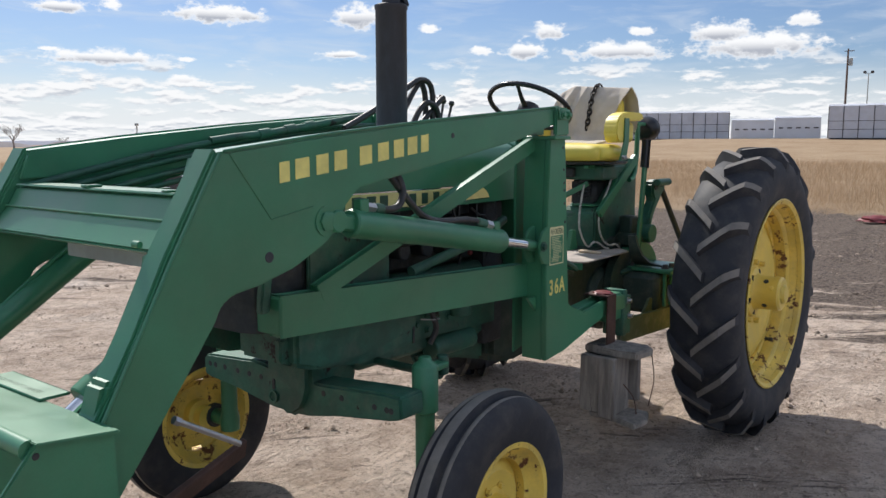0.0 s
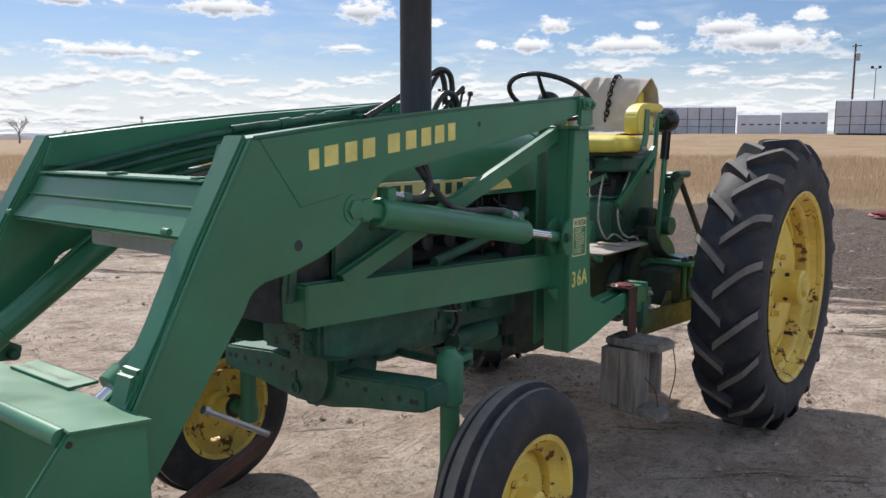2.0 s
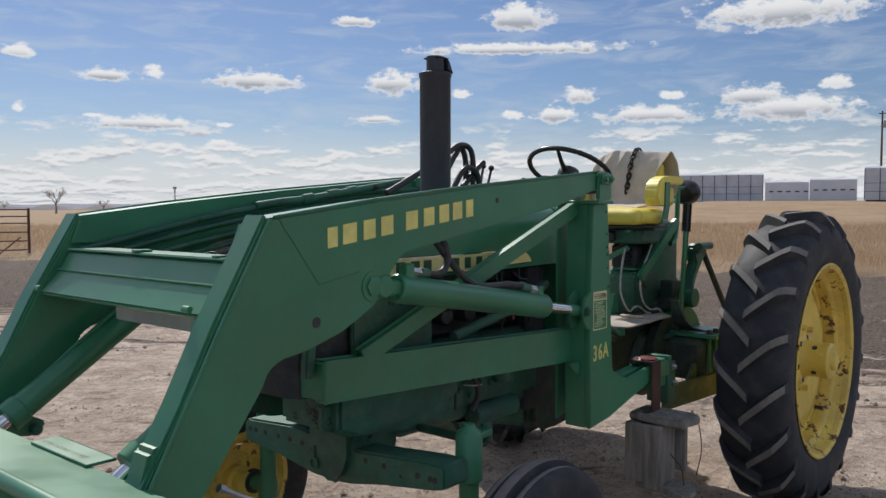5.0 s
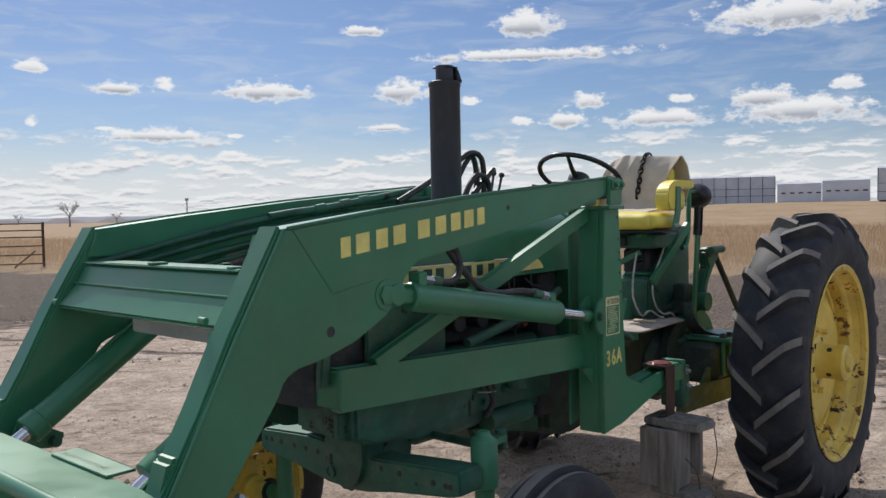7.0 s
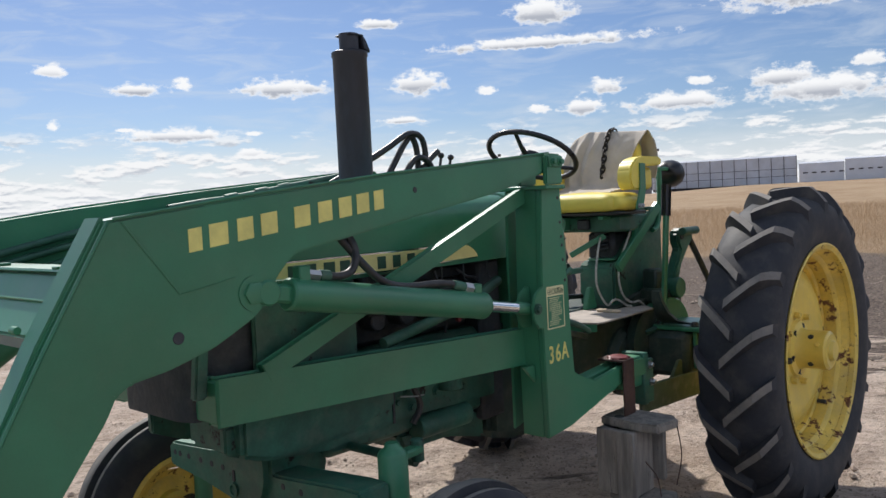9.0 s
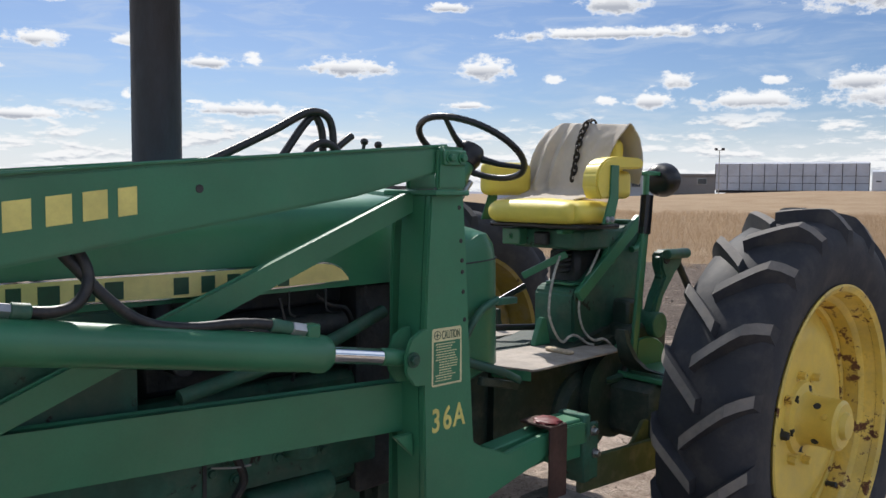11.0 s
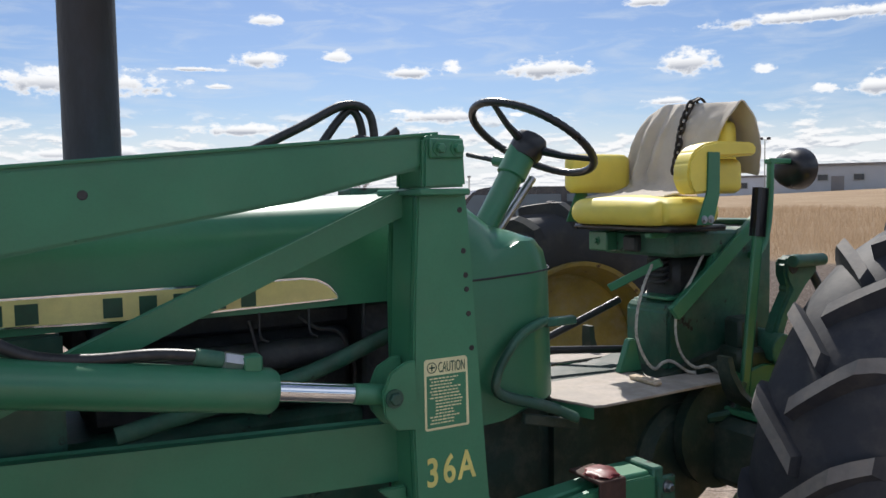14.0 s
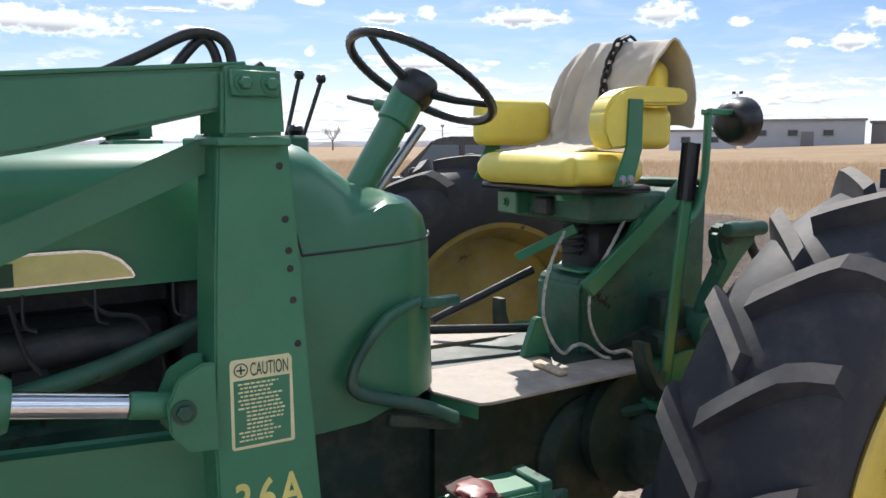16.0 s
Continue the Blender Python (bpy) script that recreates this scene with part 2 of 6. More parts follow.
def my(y):
    return 2 * YC - y


def part(name, bm, mat, parent, label="", smooth=38):
    me = bpy.data.meshes.new(name)
    bm.normal_update()
    bm.to_mesh(me)
    bm.free()
    me.materials.append(mat)
    if smooth:
        me.shade_smooth()
        me.set_sharp_from_angle(angle=radians(smooth))
    ob = new(name, me)
    ob.parent = parent
    if parent is not None:
        ob.matrix_parent_inverse = parent.matrix_world.inverted()
    if label:
        tagged(ob, label)
    return ob


def thing(name, at, label, category, group="", kind=""):
    ob = new(name)
    ob.empty_display_size = 0.1
    ob.matrix_world = Matrix.Translation(at)
    tagged(ob, label, category, group, kind)
    return ob


def box(lo, hi, bevel=0.004, bm=None, m=None):
    out = bm or bmesh.new()
    got = bmesh.ops.create_cube(out, size=1.0)["verts"]
    c = [(a + b) / 2 for a, b in zip(lo, hi)]
    s = [abs(b - a) for a, b in zip(lo, hi)]
    for v in got:
        v.co = Vector((v.co.x * s[0] + c[0], v.co.y * s[1] + c[1], v.co.z * s[2] + c[2]))
        if m is not None:
            v.co = m @ v.co
    if bevel:
        edges = list({e for v in got for e in v.link_edges})
        bmesh.ops.bevel(out, geom=edges, offset=min(bevel, min(s) * 0.35), segments=1, affect="EDGES")
    return out


def prism(points, a, b, axis="y", bevel=0.004, bm=None, segs=2):
    """A plate with the given outline, from a to b along the axis. y: outline in (x, z); x: in (y, z); z: in (x, y)."""
    out = bm or bmesh.new()

    def place(p, q, d):
        return {"y": (p, d, q), "x": (d, p, q), "z": (p, q, d)}[axis]

    lower = [out.verts.new(place(p, q, a)) for p, q in points]
    upper = [out.verts.new(place(p, q, b)) for p, q in points]
    made = [out.faces.new(lower), out.faces.new(upper[::-1])]
    for k in range(len(points)):
        j = (k + 1) % len(points)
        made.append(out.faces.new((lower[j], lower[k], upper[k], upper[j])))
    bmesh.ops.recalc_face_normals(out, faces=made)
    if bevel:
        edges = list({e for f in made for e in f.edges})
        bmesh.ops.bevel(out, geom=edges, offset=bevel, segments=segs, affect="EDGES", clamp_overlap=True)
    return out


def smooth_path(points, per=6):
    """A Catmull-Rom line through the points."""
    p = [Vector(q) for q in points]
    if len(p) < 3:
        return p
    p = [2 * p[0] - p[1], *p, 2 * p[-1] - p[-2]]
    out = []
    for k in range(1, len(p) - 2):
        for i in range(per):
            t = i / per
            out.append(0.5 * (2 * p[k] + (p[k + 1] - p[k - 1]) * t + (2 * p[k - 1] - 5 * p[k] + 4 * p[k + 1] - p[k + 2]) * t * t
                              + (3 * p[k] - p[k - 1] - 3 * p[k + 1] + p[k + 2]) * t ** 3))
    return out + [p[-2]]


def tube(points, r, segs=10, bm=None, curved=True, closed=False, squash=1.0):
    out = bm or bmesh.new()
    pts = smooth_path(points) if curved else [Vector(q) for q in points]
    radii = r if isinstance(r, (list, tuple)) else [r] * len(pts)
    rings, side = [], None
    for k, c in enumerate(pts):
        d = (pts[(k + 1) % len(pts)] - pts[k - 1]) if closed else (pts[min(k + 1, len(pts) - 1)] - pts[max(k - 1, 0)])
        d.normalize()
        if side is None:
            side = d.orthogonal().normalized()
        side = (side - d * side.dot(d)).normalized()
        up = d.cross(side)
        rings.append([out.verts.new(c + (side * math.cos(t) + up * math.sin(t) * squash) * radii[k])
                      for t in (2 * math.pi * i / segs for i in range(segs))])
    for a, b in zip(rings, rings[1:] + ([rings[0]] if closed else [])):
        for i in range(segs):
            out.faces.new((a[i], a[(i + 1) % segs], b[(i + 1) % segs], b[i]))
    if not closed:
        out.faces.new(rings[0][::-1])
        out.faces.new(rings[-1])
    return out


def lathe(profile, m=None, segs=32, bm=None, closed=False):
    """Turns (radius, height) round z, then places it with m."""
    out = bm or bmesh.new()
    m = m or Matrix()
    rings = []
    for r, h in profile:
        if r < 1e-6:
            rings.append([out.verts.new(m @ Vector((0, 0, h)))])
        else:
            rings.append([out.verts.new(m @ Vector((r * math.cos(t), r * math.sin(t), h))) for t in (2 * math.pi * i / segs for i in range(segs))])
    made = []
    for a, b in zip(rings, rings[1:] + ([rings[0]] if closed else [])):
        for i in range(segs):
            j = (i + 1) % segs
            if len(a) == 1 and len(b) == 1:
                continue
            if len(a) == 1:
                made.append(out.faces.new((a[0], b[j], b[i])))
            elif len(b) == 1:
                made.append(out.faces.new((a[i], a[j], b[0])))
            else:
                made.append(out.faces.new((a[i], a[j], b[j], b[i])))
    bmesh.ops.recalc_face_normals(out, faces=made)
    return out


def rod(a, b, r, segs=14, bm=None, m=None):
    """A cylinder with eased ends from a to b."""
    a, b = Vector(a), Vector(b)
    d = b - a
    q = Matrix.Translation(a) @ d.to_track_quat("Z", "Y").to_matrix().to_4x4()
    e = min(r * 0.15, 0.004)
    return lathe([(0, 0), (r - e, 0), (r, e), (r, d.length - e), (r - e, d.length), (0, d.length)], q, segs, bm)


def bar(a, b, width, height, bevel=0.003, up=(0, 0, 1), bm=None):
    """A straight flat bar from a to b; height is measured along up."""
    a, b = Vector(a), Vector(b)
    x = (b - a).normalized()
    z = (Vector(up) - x * x.dot(Vector(up))).normalized()
    y = z.cross(x)
    m = Matrix.Translation((a + b) / 2) @ Matrix((x, y, z)).transposed().to_4x4()
    h = (b - a).length / 2
    return box((-h, -width / 2, -height / 2), (h, width / 2, height / 2), bevel, bm, m)


def bolt(at, axis, r=0.012, h=0.012, bm=None):
    """A hexagon head on a washer."""
    q = Matrix.Translation(at) @ Vector(axis).to_track_quat("Z", "Y").to_matrix().to_4x4()
    out = lathe([(0, 0), (r * 1.5, 0), (r * 1.5, h * 0.25), (0, h * 0.25)], q, 14, bm)
    return lathe([(0, h * 0.25), (r, h * 0.25), (r, h * 0.85), (r * 0.8, h), (0, h)], q, 6, out)


def text_mesh(words, size, m, depth=0.001, stretch=1.0, fat=0.0):
    cu = bpy.data.curves.new("letters", "FONT")
    cu.body, cu.size, cu.extrude, cu.align_x, cu.offset = words, size, depth, "LEFT", fat
    ob = bpy.data.objects.new("letters", cu)
    scene.collection.objects.link(ob)
    bpy.context.view_layer.update()
    me = bpy.data.meshes.new_from_object(ob.evaluated_get(bpy.context.evaluated_depsgraph_get()))
    bpy.data.objects.remove(ob)
    bm = bmesh.new()
    bm.from_mesh(me)
    bpy.data.meshes.remove(me)
    for v in bm.verts:
        v.co = m @ Vector((v.co.x * stretch, v.co.y, v.co.z))
    return bm


def side_matrix(x, z, y, angle=0.0):
    """Lettering on a face that looks towards -y: text runs along +x."""
    return Matrix.Translation((x, y, z)) @ pose(0, 0, 0, 0, -angle, 0) @ pose(0, 0, 0, 90, 0, 0)


# ---- ground ----
def rise(x, y):
    """Height of the land: flat yard, low bank under the railway."""
    r = math.hypot(x, y)
    az = math.degrees(math.atan2(y, x))
    side = min(1.0, max(0.0, (47 - az) / 25)) if az > -120 else 0.0
    s = min(1.0, max(0.0, (r - 70) / 75))
    return G + 2.5 * s * s * (3 - 2 * s) * side


def ground_material():
    m = bpy.data.materials.new("yard dirt and dry field")
    m.use_nodes = True
    n = Nodes(m.node_tree)
    bsdf = m.node_tree.nodes["Principled BSDF"]
    pos = n.add("ShaderNodeNewGeometry").outputs["Position"]
    sp = n.add("ShaderNodeSeparateXYZ")
    n.put(sp.inputs[0], pos)
    x, y = sp.outputs[0], sp.outputs[1]
    big, mid, fine = n.noise(pos, 0.35, 5.0, 0.6), n.noise(pos, 2.6, 6.0, 0.65), n.noise(pos, 16.0, 7.0, 0.78)
    ruts_v = n.add("ShaderNodeMapping")
    n.put(ruts_v.inputs[0], pos)
    ruts_v.inputs["Rotation"].default_value = (0, 0, radians(-28))
    ruts_v.inputs["Scale"].default_value = (0.22, 1.6, 1)
    ruts = n.noise(ruts_v.outputs[0], 2.2, 6.0, 0.65, 0.4)
    edge = n.math("ADD", n.math("SUBTRACT", x, 20.0), n.math("MULTIPLY", n.math("MAXIMUM", n.math("SUBTRACT", y, 6.0), 0.0), 0.5))
    edge = n.math("ADD", edge, n.math("MULTIPLY", n.math("SUBTRACT", n.noise(pos, 0.5, 5.0), 0.5), 5.0))
    along = n.math("SUBTRACT", n.math("MULTIPLY", x, 0.616), n.math("MULTIPLY", y, 0.788))
    across = n.math("ADD", n.math("MULTIPLY", x, 0.788), n.math("MULTIPLY", y, 0.616))
    churn = n.noise(n.combine(n.math("MULTIPLY", along, 0.40), n.math("MULTIPLY", across, 2.2), 0.0), 1.5, 8.0, 0.74, 0.6)
    crumb = n.noise(pos, 50.0, 5.0, 0.75)
    clod = n.noise(pos, 9.0, 8.0, 0.72, 0.6)
    speck = n.noise(pos, 24.0, 6.0, 0.7)
    mud = n.step(n.math("ADD", churn, n.step(edge, -15.0, -8.5, -0.10, 0.17)), 0.485, 0.555)
    field = n.step(edge, -0.6, 0.8)
    dirt = n.mix(n.step(mid, 0.35, 0.68), (0.50, 0.385, 0.30), (0.72, 0.585, 0.475))
    dirt = n.mix(n.step(big, 0.55, 0.75, 0.0, 0.8), dirt, (0.76, 0.68, 0.60))
    dirt = n.mix(n.step(ruts, 0.60, 0.74, 0.0, 0.6), dirt, (0.24, 0.18, 0.14))
    dirt = n.mix(n.step(fine, 0.54, 0.70, 0.0, 0.64), dirt, (0.17, 0.13, 0.10))
    dirt = n.mix(n.step(clod, 0.47, 0.60, 0.0, 0.34), dirt, (0.23, 0.17, 0.125))
    dirt = n.mix(n.step(clod, 0.44, 0.36, 0.0, 0.6), dirt, (0.70, 0.585, 0.485))
    dirt = n.mix(n.step(speck, 0.57, 0.62, 0.0, 0.45), dirt, (0.12, 0.09, 0.07))
    dirt = n.mix(n.step(crumb, 0.56, 0.62, 0.0, 0.52), dirt, (0.15, 0.115, 0.09))
    dirt = n.mix(n.step(crumb, 0.45, 0.36, 0.0, 0.35), dirt, (0.72, 0.63, 0.54))
    dirt = n.mix(n.math("MULTIPLY", mud, 0.92), dirt, n.mix(n.step(speck, 0.35, 0.65), (0.20, 0.155, 0.125), (0.045, 0.034, 0.028)))
    straw_v = n.add("ShaderNodeMapping")
    n.put(straw_v.inputs[0], pos)
    straw_v.inputs["Scale"].default_value = (1.0, 1.0, 1.0)
    tall = n.noise(straw_v.outputs[0], 0.22, 6.0, 0.7)
    straw = n.mix(n.step(tall, 0.3, 0.7), (0.30, 0.205, 0.125), (0.38, 0.28, 0.18))
    straw = n.mix(n.step(n.noise(pos, 5.0, 5.0, 0.75), 0.5, 0.72, 0.0, 0.35), straw, (0.22, 0.15, 0.085))
    n.put(bsdf.inputs["Base Color"], n.mix(field, dirt, straw))
    bsdf.inputs["Roughness"].default_value = 0.95
    bsdf.inputs["Specular IOR Level"].default_value = 0.15
    b = n.add("ShaderNodeBump")
    b.inputs["Strength"].default_value, b.inputs["Distance"].default_value = 1.0, 0.07
    n.put(b.inputs["Height"], n.math("ADD", n.math("ADD", n.math("MULTIPLY", fine, 0.6), n.math("MULTIPLY", crumb, 0.3)), n.math("ADD", mid, n.math("MULTIPLY", ruts, 1.2))))
    n.links.new(b.outputs[0], bsdf.inputs["Normal"])
    return m


def build_ground():
    verts, faces, segs = [], [], 300
    radii, r = [], 0.12
    while r < 4500:
        radii.append(r)
        r += max(0.075, 0.045 * r if r > 9 else 0.075 + 0.006 * r)
    cx, cy = 3.0, 2.0
    verts.append((cx, cy, G))
    for r in radii:
        for k in range(segs):
            a = 2 * math.pi * k / segs
            x, y = cx + r * math.cos(a), cy + r * math.sin(a)
            z = rise(x, y)
            if r < 40:
                e = x - 20.0 + 0.5 * max(0.0, y - 6)
                rough = 0.020 + 0.07 * min(1.0, max(0.0, (e + 9) / 4)) * (1.0 if e < 1 else 0.4)
                z += rough * noise.fractal(Vector((x * 1.7, y * 1.7, 0)), 0.6, 2.0, 4) * (1.0 if r < 30 else (40 - r) / 10)
                u = x * 0.88 - y * 0.47
                z += 0.018 * math.sin(3.1 * (x * 0.47 + y * 0.88) + 1.2 * noise.noise(Vector((u * 0.4, 0, 0)))) * max(0.0, min(1.0, (r - 3.5) / 3)) * (1 if r < 25 else 0)
            verts.append((x, y, z))
    for k in range(segs):
        faces.append((0, 1 + k, 1 + (k + 1) % segs))
    for i in range(len(radii) - 1):
        a, b = 1 + i * segs, 1 + (i + 1) * segs
        for k in range(segs):
            j = (k + 1) % segs
            faces.append((a + k, b + k, b + j, a + j))
    me = bpy.data.meshes.new("ground")
    me.from_pydata(verts, [], faces)
    me.materials.append(ground_material())
    me.shade_smooth()
    ob = new("ground", me)
    tagged(ob, "bare tan dirt yard with ruts, dark churned mud and dry field beyond", "ground", kind="structure")


build_ground()

STRAW = material("dry grass", (0.38, 0.27, 0.17), 0.9, vary=0.12, scale=0.8, fine=30, bump=0)
glow = Nodes(STRAW.node_tree)
through_leaf = glow.add("ShaderNodeBsdfTranslucent")
through_leaf.inputs[0].default_value = (0.38, 0.27, 0.17, 1)
both = glow.add("ShaderNodeMixShader")
both.inputs[0].default_value = 0.5
out_node = STRAW.node_tree.nodes["Material Output"]
glow.links.new(STRAW.node_tree.nodes["Principled BSDF"].outputs[0], both.inputs[1])
glow.links.new(through_leaf.outputs[0], both.inputs[2])
glow.links.new(both.outputs[0], out_node.inputs[0])


def build_grass():
    """Dry grass along the yard's edge and over the field, thinning out with distance."""
    rnd = random.Random(4)
    verts, faces = [], []

    def blade(x, y, h, w, lean, a):
        dx, dy = math.cos(a), math.sin(a)
        lx, ly = lean * math.cos(a * 3.1), lean * math.sin(a * 3.1)
        z, k = rise(x, y) - 0.02, len(verts)
        verts.extend(((x - dx * w, y - dy * w, z), (x + dx * w, y + dy * w, z), (x + lx, y + ly, z + h)))
        faces.append((k, k + 1, k + 2))

    made = 0
    while made < 110000:
        az = radians(rnd.uniform(2, 100))
        d = 15 + 60 * rnd.random() ** 1.7
        x, y = d * math.cos(az), d * math.sin(az)
        e = x - 20.0 + 0.5 * max(0.0, y - 6) + 3.0 * noise.noise(Vector((x * 0.4, y * 0.4, 2)))
        if e < -0.4 or (e < 1.2 and rnd.random() < 0.6):
            continue
        tall = 0.20 + 0.26 * min(1.0, max(0.0, e / 6)) * (0.6 + 0.8 * noise.noise(Vector((x * 0.15, y * 0.15, 9))) + 0.4)
        big = 1 + max(0.0, d - 20) / 28
        for _ in range(2):
            blade(x + rnd.gauss(0, 0.12), y + rnd.gauss(0, 0.12), tall * rnd.uniform(0.55, 1.15), 0.0036 * big, rnd.uniform(0.02, 0.30), rnd.uniform(0, 6.28))
        made += 2
    me = bpy.data.meshes.new("grass")
    me.from_pydata(verts, [], faces)
    me.materials.append(STRAW)
    tagged(new("grass", me), "tall dry tan grass over the field", "grass", kind="stuff")
    # clods and pebbles lying on the yard
    verts, faces = [], []
    placed = 0
    while placed < 34000:
        a, d = rnd.uniform(0, 6.28), 0.5 + 12 * rnd.random() ** 0.75
        x, y = 3 + d * math.cos(a), 2.2 + d * math.sin(a)
        if noise.fractal(Vector((x * 1.3, y * 1.3, 4)), 0.6, 2.0, 3) + rnd.uniform(-0.35, 0.35) < 0.12:
            continue
        placed += 1
        s = rnd.uniform(0.003, 0.009) * (2.6 if rnd.random() < 0.05 else 1) * (1 + 0.06 * d)
        k = len(verts)
        for ux, uy, uz in ((1, 0, 0), (0, 1, 0), (-1, 0, 0), (0, -1, 0), (0, 0, 1), (0, 0, -1)):
            j = s * rnd.uniform(0.7, 1.3)
            verts.append((x + ux * j, y + uy * j, G + 0.006 + uz * j * 0.7))
        faces += [(k + p, k + q, k + t) for p, q, t in ((0, 1, 4), (1, 2, 4), (2, 3, 4), (3, 0, 4), (1, 0, 5), (2, 1, 5), (3, 2, 5), (0, 3, 5))]
    me = bpy.data.meshes.new("clods")
    me.from_pydata(verts, [], faces)
    me.materials.append(material("dirt clod", (0.36, 0.28, 0.215), 0.95, vary=0.45, scale=3, bump=0.3))
    tagged(new("clods", me), "small dry dirt clods scattered over the yard", "clods", kind="stuff")


build_grass()


# ---- distance ----
def away(az, d, z=0.0):
    return Vector((d * math.cos(radians(az)), d * math.sin(radians(az)), z))


# distance haze is put into the hills' blue-grey base colour
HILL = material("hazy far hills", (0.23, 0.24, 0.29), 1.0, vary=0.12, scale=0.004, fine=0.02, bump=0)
WOODS = material("bare far woods", (0.19, 0.165, 0.165), 1.0, vary=0.3, scale=0.05, fine=0.4, bump=0)
CAR_WHITE = material("grey-white railcar panel", (0.50, 0.52, 0.58), 0.55, vary=0.08, scale=0.3, fine=3, bump=0, dust=0.15)
CAR_PALE = material("pale railcar panel", (0.58, 0.60, 0.65), 0.5, vary=0.06, scale=0.3, fine=3, bump=0)
CAR_DARK = material("dark railcar frame", (0.055, 0.05, 0.055), 0.8, vary=0.3, scale=1, bump=0)
WALL_FAR = material("grey metal siding", (0.40, 0.41, 0.43), 0.6, vary=0.08, scale=0.2, fine=4, bump=0)
WALL_DIM = material("brown-grey siding", (0.22, 0.205, 0.20), 0.7, vary=0.1, scale=0.2, fine=4, bump=0)
GLASS_FAR = material("dark window glass", (0.03, 0.035, 0.045), 0.12, vary=0.1, scale=1, bump=0)
POLE = material("weathered pole", (0.13, 0.085, 0.065), 0.9, vary=0.25, scale=2, stretch=(3, 3, 0.3))
GATE = material("rusty gate pipe", (0.10, 0.055, 0.042), 0.8, vary=0.3, scale=5)
BARK = material("grey bark", (0.24, 0.205, 0.19), 0.95, vary=0.3, scale=3, stretch=(2, 2, 0.5))


def build_hills():
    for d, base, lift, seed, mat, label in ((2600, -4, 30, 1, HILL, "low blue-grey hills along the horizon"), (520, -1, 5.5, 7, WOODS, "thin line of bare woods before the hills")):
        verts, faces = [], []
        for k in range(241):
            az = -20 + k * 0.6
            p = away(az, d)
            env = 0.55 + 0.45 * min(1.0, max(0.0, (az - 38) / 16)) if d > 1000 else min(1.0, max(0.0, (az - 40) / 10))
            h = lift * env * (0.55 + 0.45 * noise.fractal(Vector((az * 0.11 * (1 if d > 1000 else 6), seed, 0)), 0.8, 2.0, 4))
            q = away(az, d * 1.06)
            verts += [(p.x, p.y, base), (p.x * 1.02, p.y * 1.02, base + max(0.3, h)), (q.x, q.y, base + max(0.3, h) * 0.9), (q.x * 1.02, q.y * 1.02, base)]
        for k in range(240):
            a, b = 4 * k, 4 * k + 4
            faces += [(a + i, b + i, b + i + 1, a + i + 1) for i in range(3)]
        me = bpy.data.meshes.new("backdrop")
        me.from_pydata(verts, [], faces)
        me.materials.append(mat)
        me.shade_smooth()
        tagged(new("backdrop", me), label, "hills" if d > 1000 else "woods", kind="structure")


build_hills()


def far_frame(az, d):
    """A place at the azimuth and distance, x to the right as seen from the yard, y away."""
    p = away(az, d)
    return Matrix.Translation((p.x, p.y, rise(p.x, p.y))) @ pose(0, 0, 0, 0, 0, az - 90)


def rail_car(az, d, width, height, mat, label, ribs):
    m = Matrix.Translation((0, 0, -1.0)) @ far_frame(az, d)
    t = thing("rail_car", m.translation, label, "rail car", "train on the far track")
    part("body", box((-width / 2, -1.5, 1.15), (width / 2, 1.5, height), 0.05, None, m), mat, t)
    part("roof", prism([(-1.55, height), (1.55, height), (0.9, height + 0.28), (-0.9, height + 0.28)], -width / 2, width / 2, "x", 0, None), mat, t)
    roof = t.children[-1]
    roof.data.transform(m)
    part("underframe", box((-width / 2 + 0.2, -1.2, 0.75), (width / 2 - 0.2, 1.2, 1.15), 0.03, None, m), CAR_DARK, t)
    for s in (-1, 1):
        bm = box((s * width * 0.38 - 1.2, -1.1, 0.25), (s * width * 0.38 + 1.2, 1.1, 0.75), 0.05, None, m)
        for o in (-0.85, 0.85):
            rod(m @ Vector((s * width * 0.38 + o, -1.0, 0.45)), m @ Vector((s * width * 0.38 + o, 1.0, 0.45)), 0.45, 14, bm)
        part("bogie", bm, CAR_DARK, t, "dark wheeled bogie")
    if ribs:
        count = int(width / 1.9)
        for k in range(count + 1):
            x = -width / 2 + 0.06 + k * (width - 0.12) / count
            part("rib", box((x - 0.045, -1.56, 1.15), (x + 0.045, -1.5, height), 0, None, m), CAR_DARK, t)
        for z in (2.35, 3.55):
            part("rail", box((-width / 2, -1.545, z), (width / 2, -1.5, z + 0.06), 0, None, m), CAR_DARK, t)
    else:
        for k in range(int(width / 1.5)):
            x = -width / 2 + 0.7 + k * 1.5
            part("vent", box((x, -1.54, height * 0.60), (x + 0.8, -1.5, height * 0.60 + 0.24), 0, None, m), CAR_DARK, t)


rail_car(23.5, 150, 23.6, 5.6, CAR_WHITE, "grey-white panelled rail car with dark ribs", True)
rail_car(17.55, 168, 7.6, 4.6, CAR_PALE, "low pale rail car with a row of vents", False)
rail_car(14.85, 168, 7.9, 5.0, CAR_PALE, "low pale rail car with a row of vents", False)
rail_car(8.4, 132, 21.5, 5.7, CAR_WHITE, "grey-white panelled rail car with dark ribs", True)


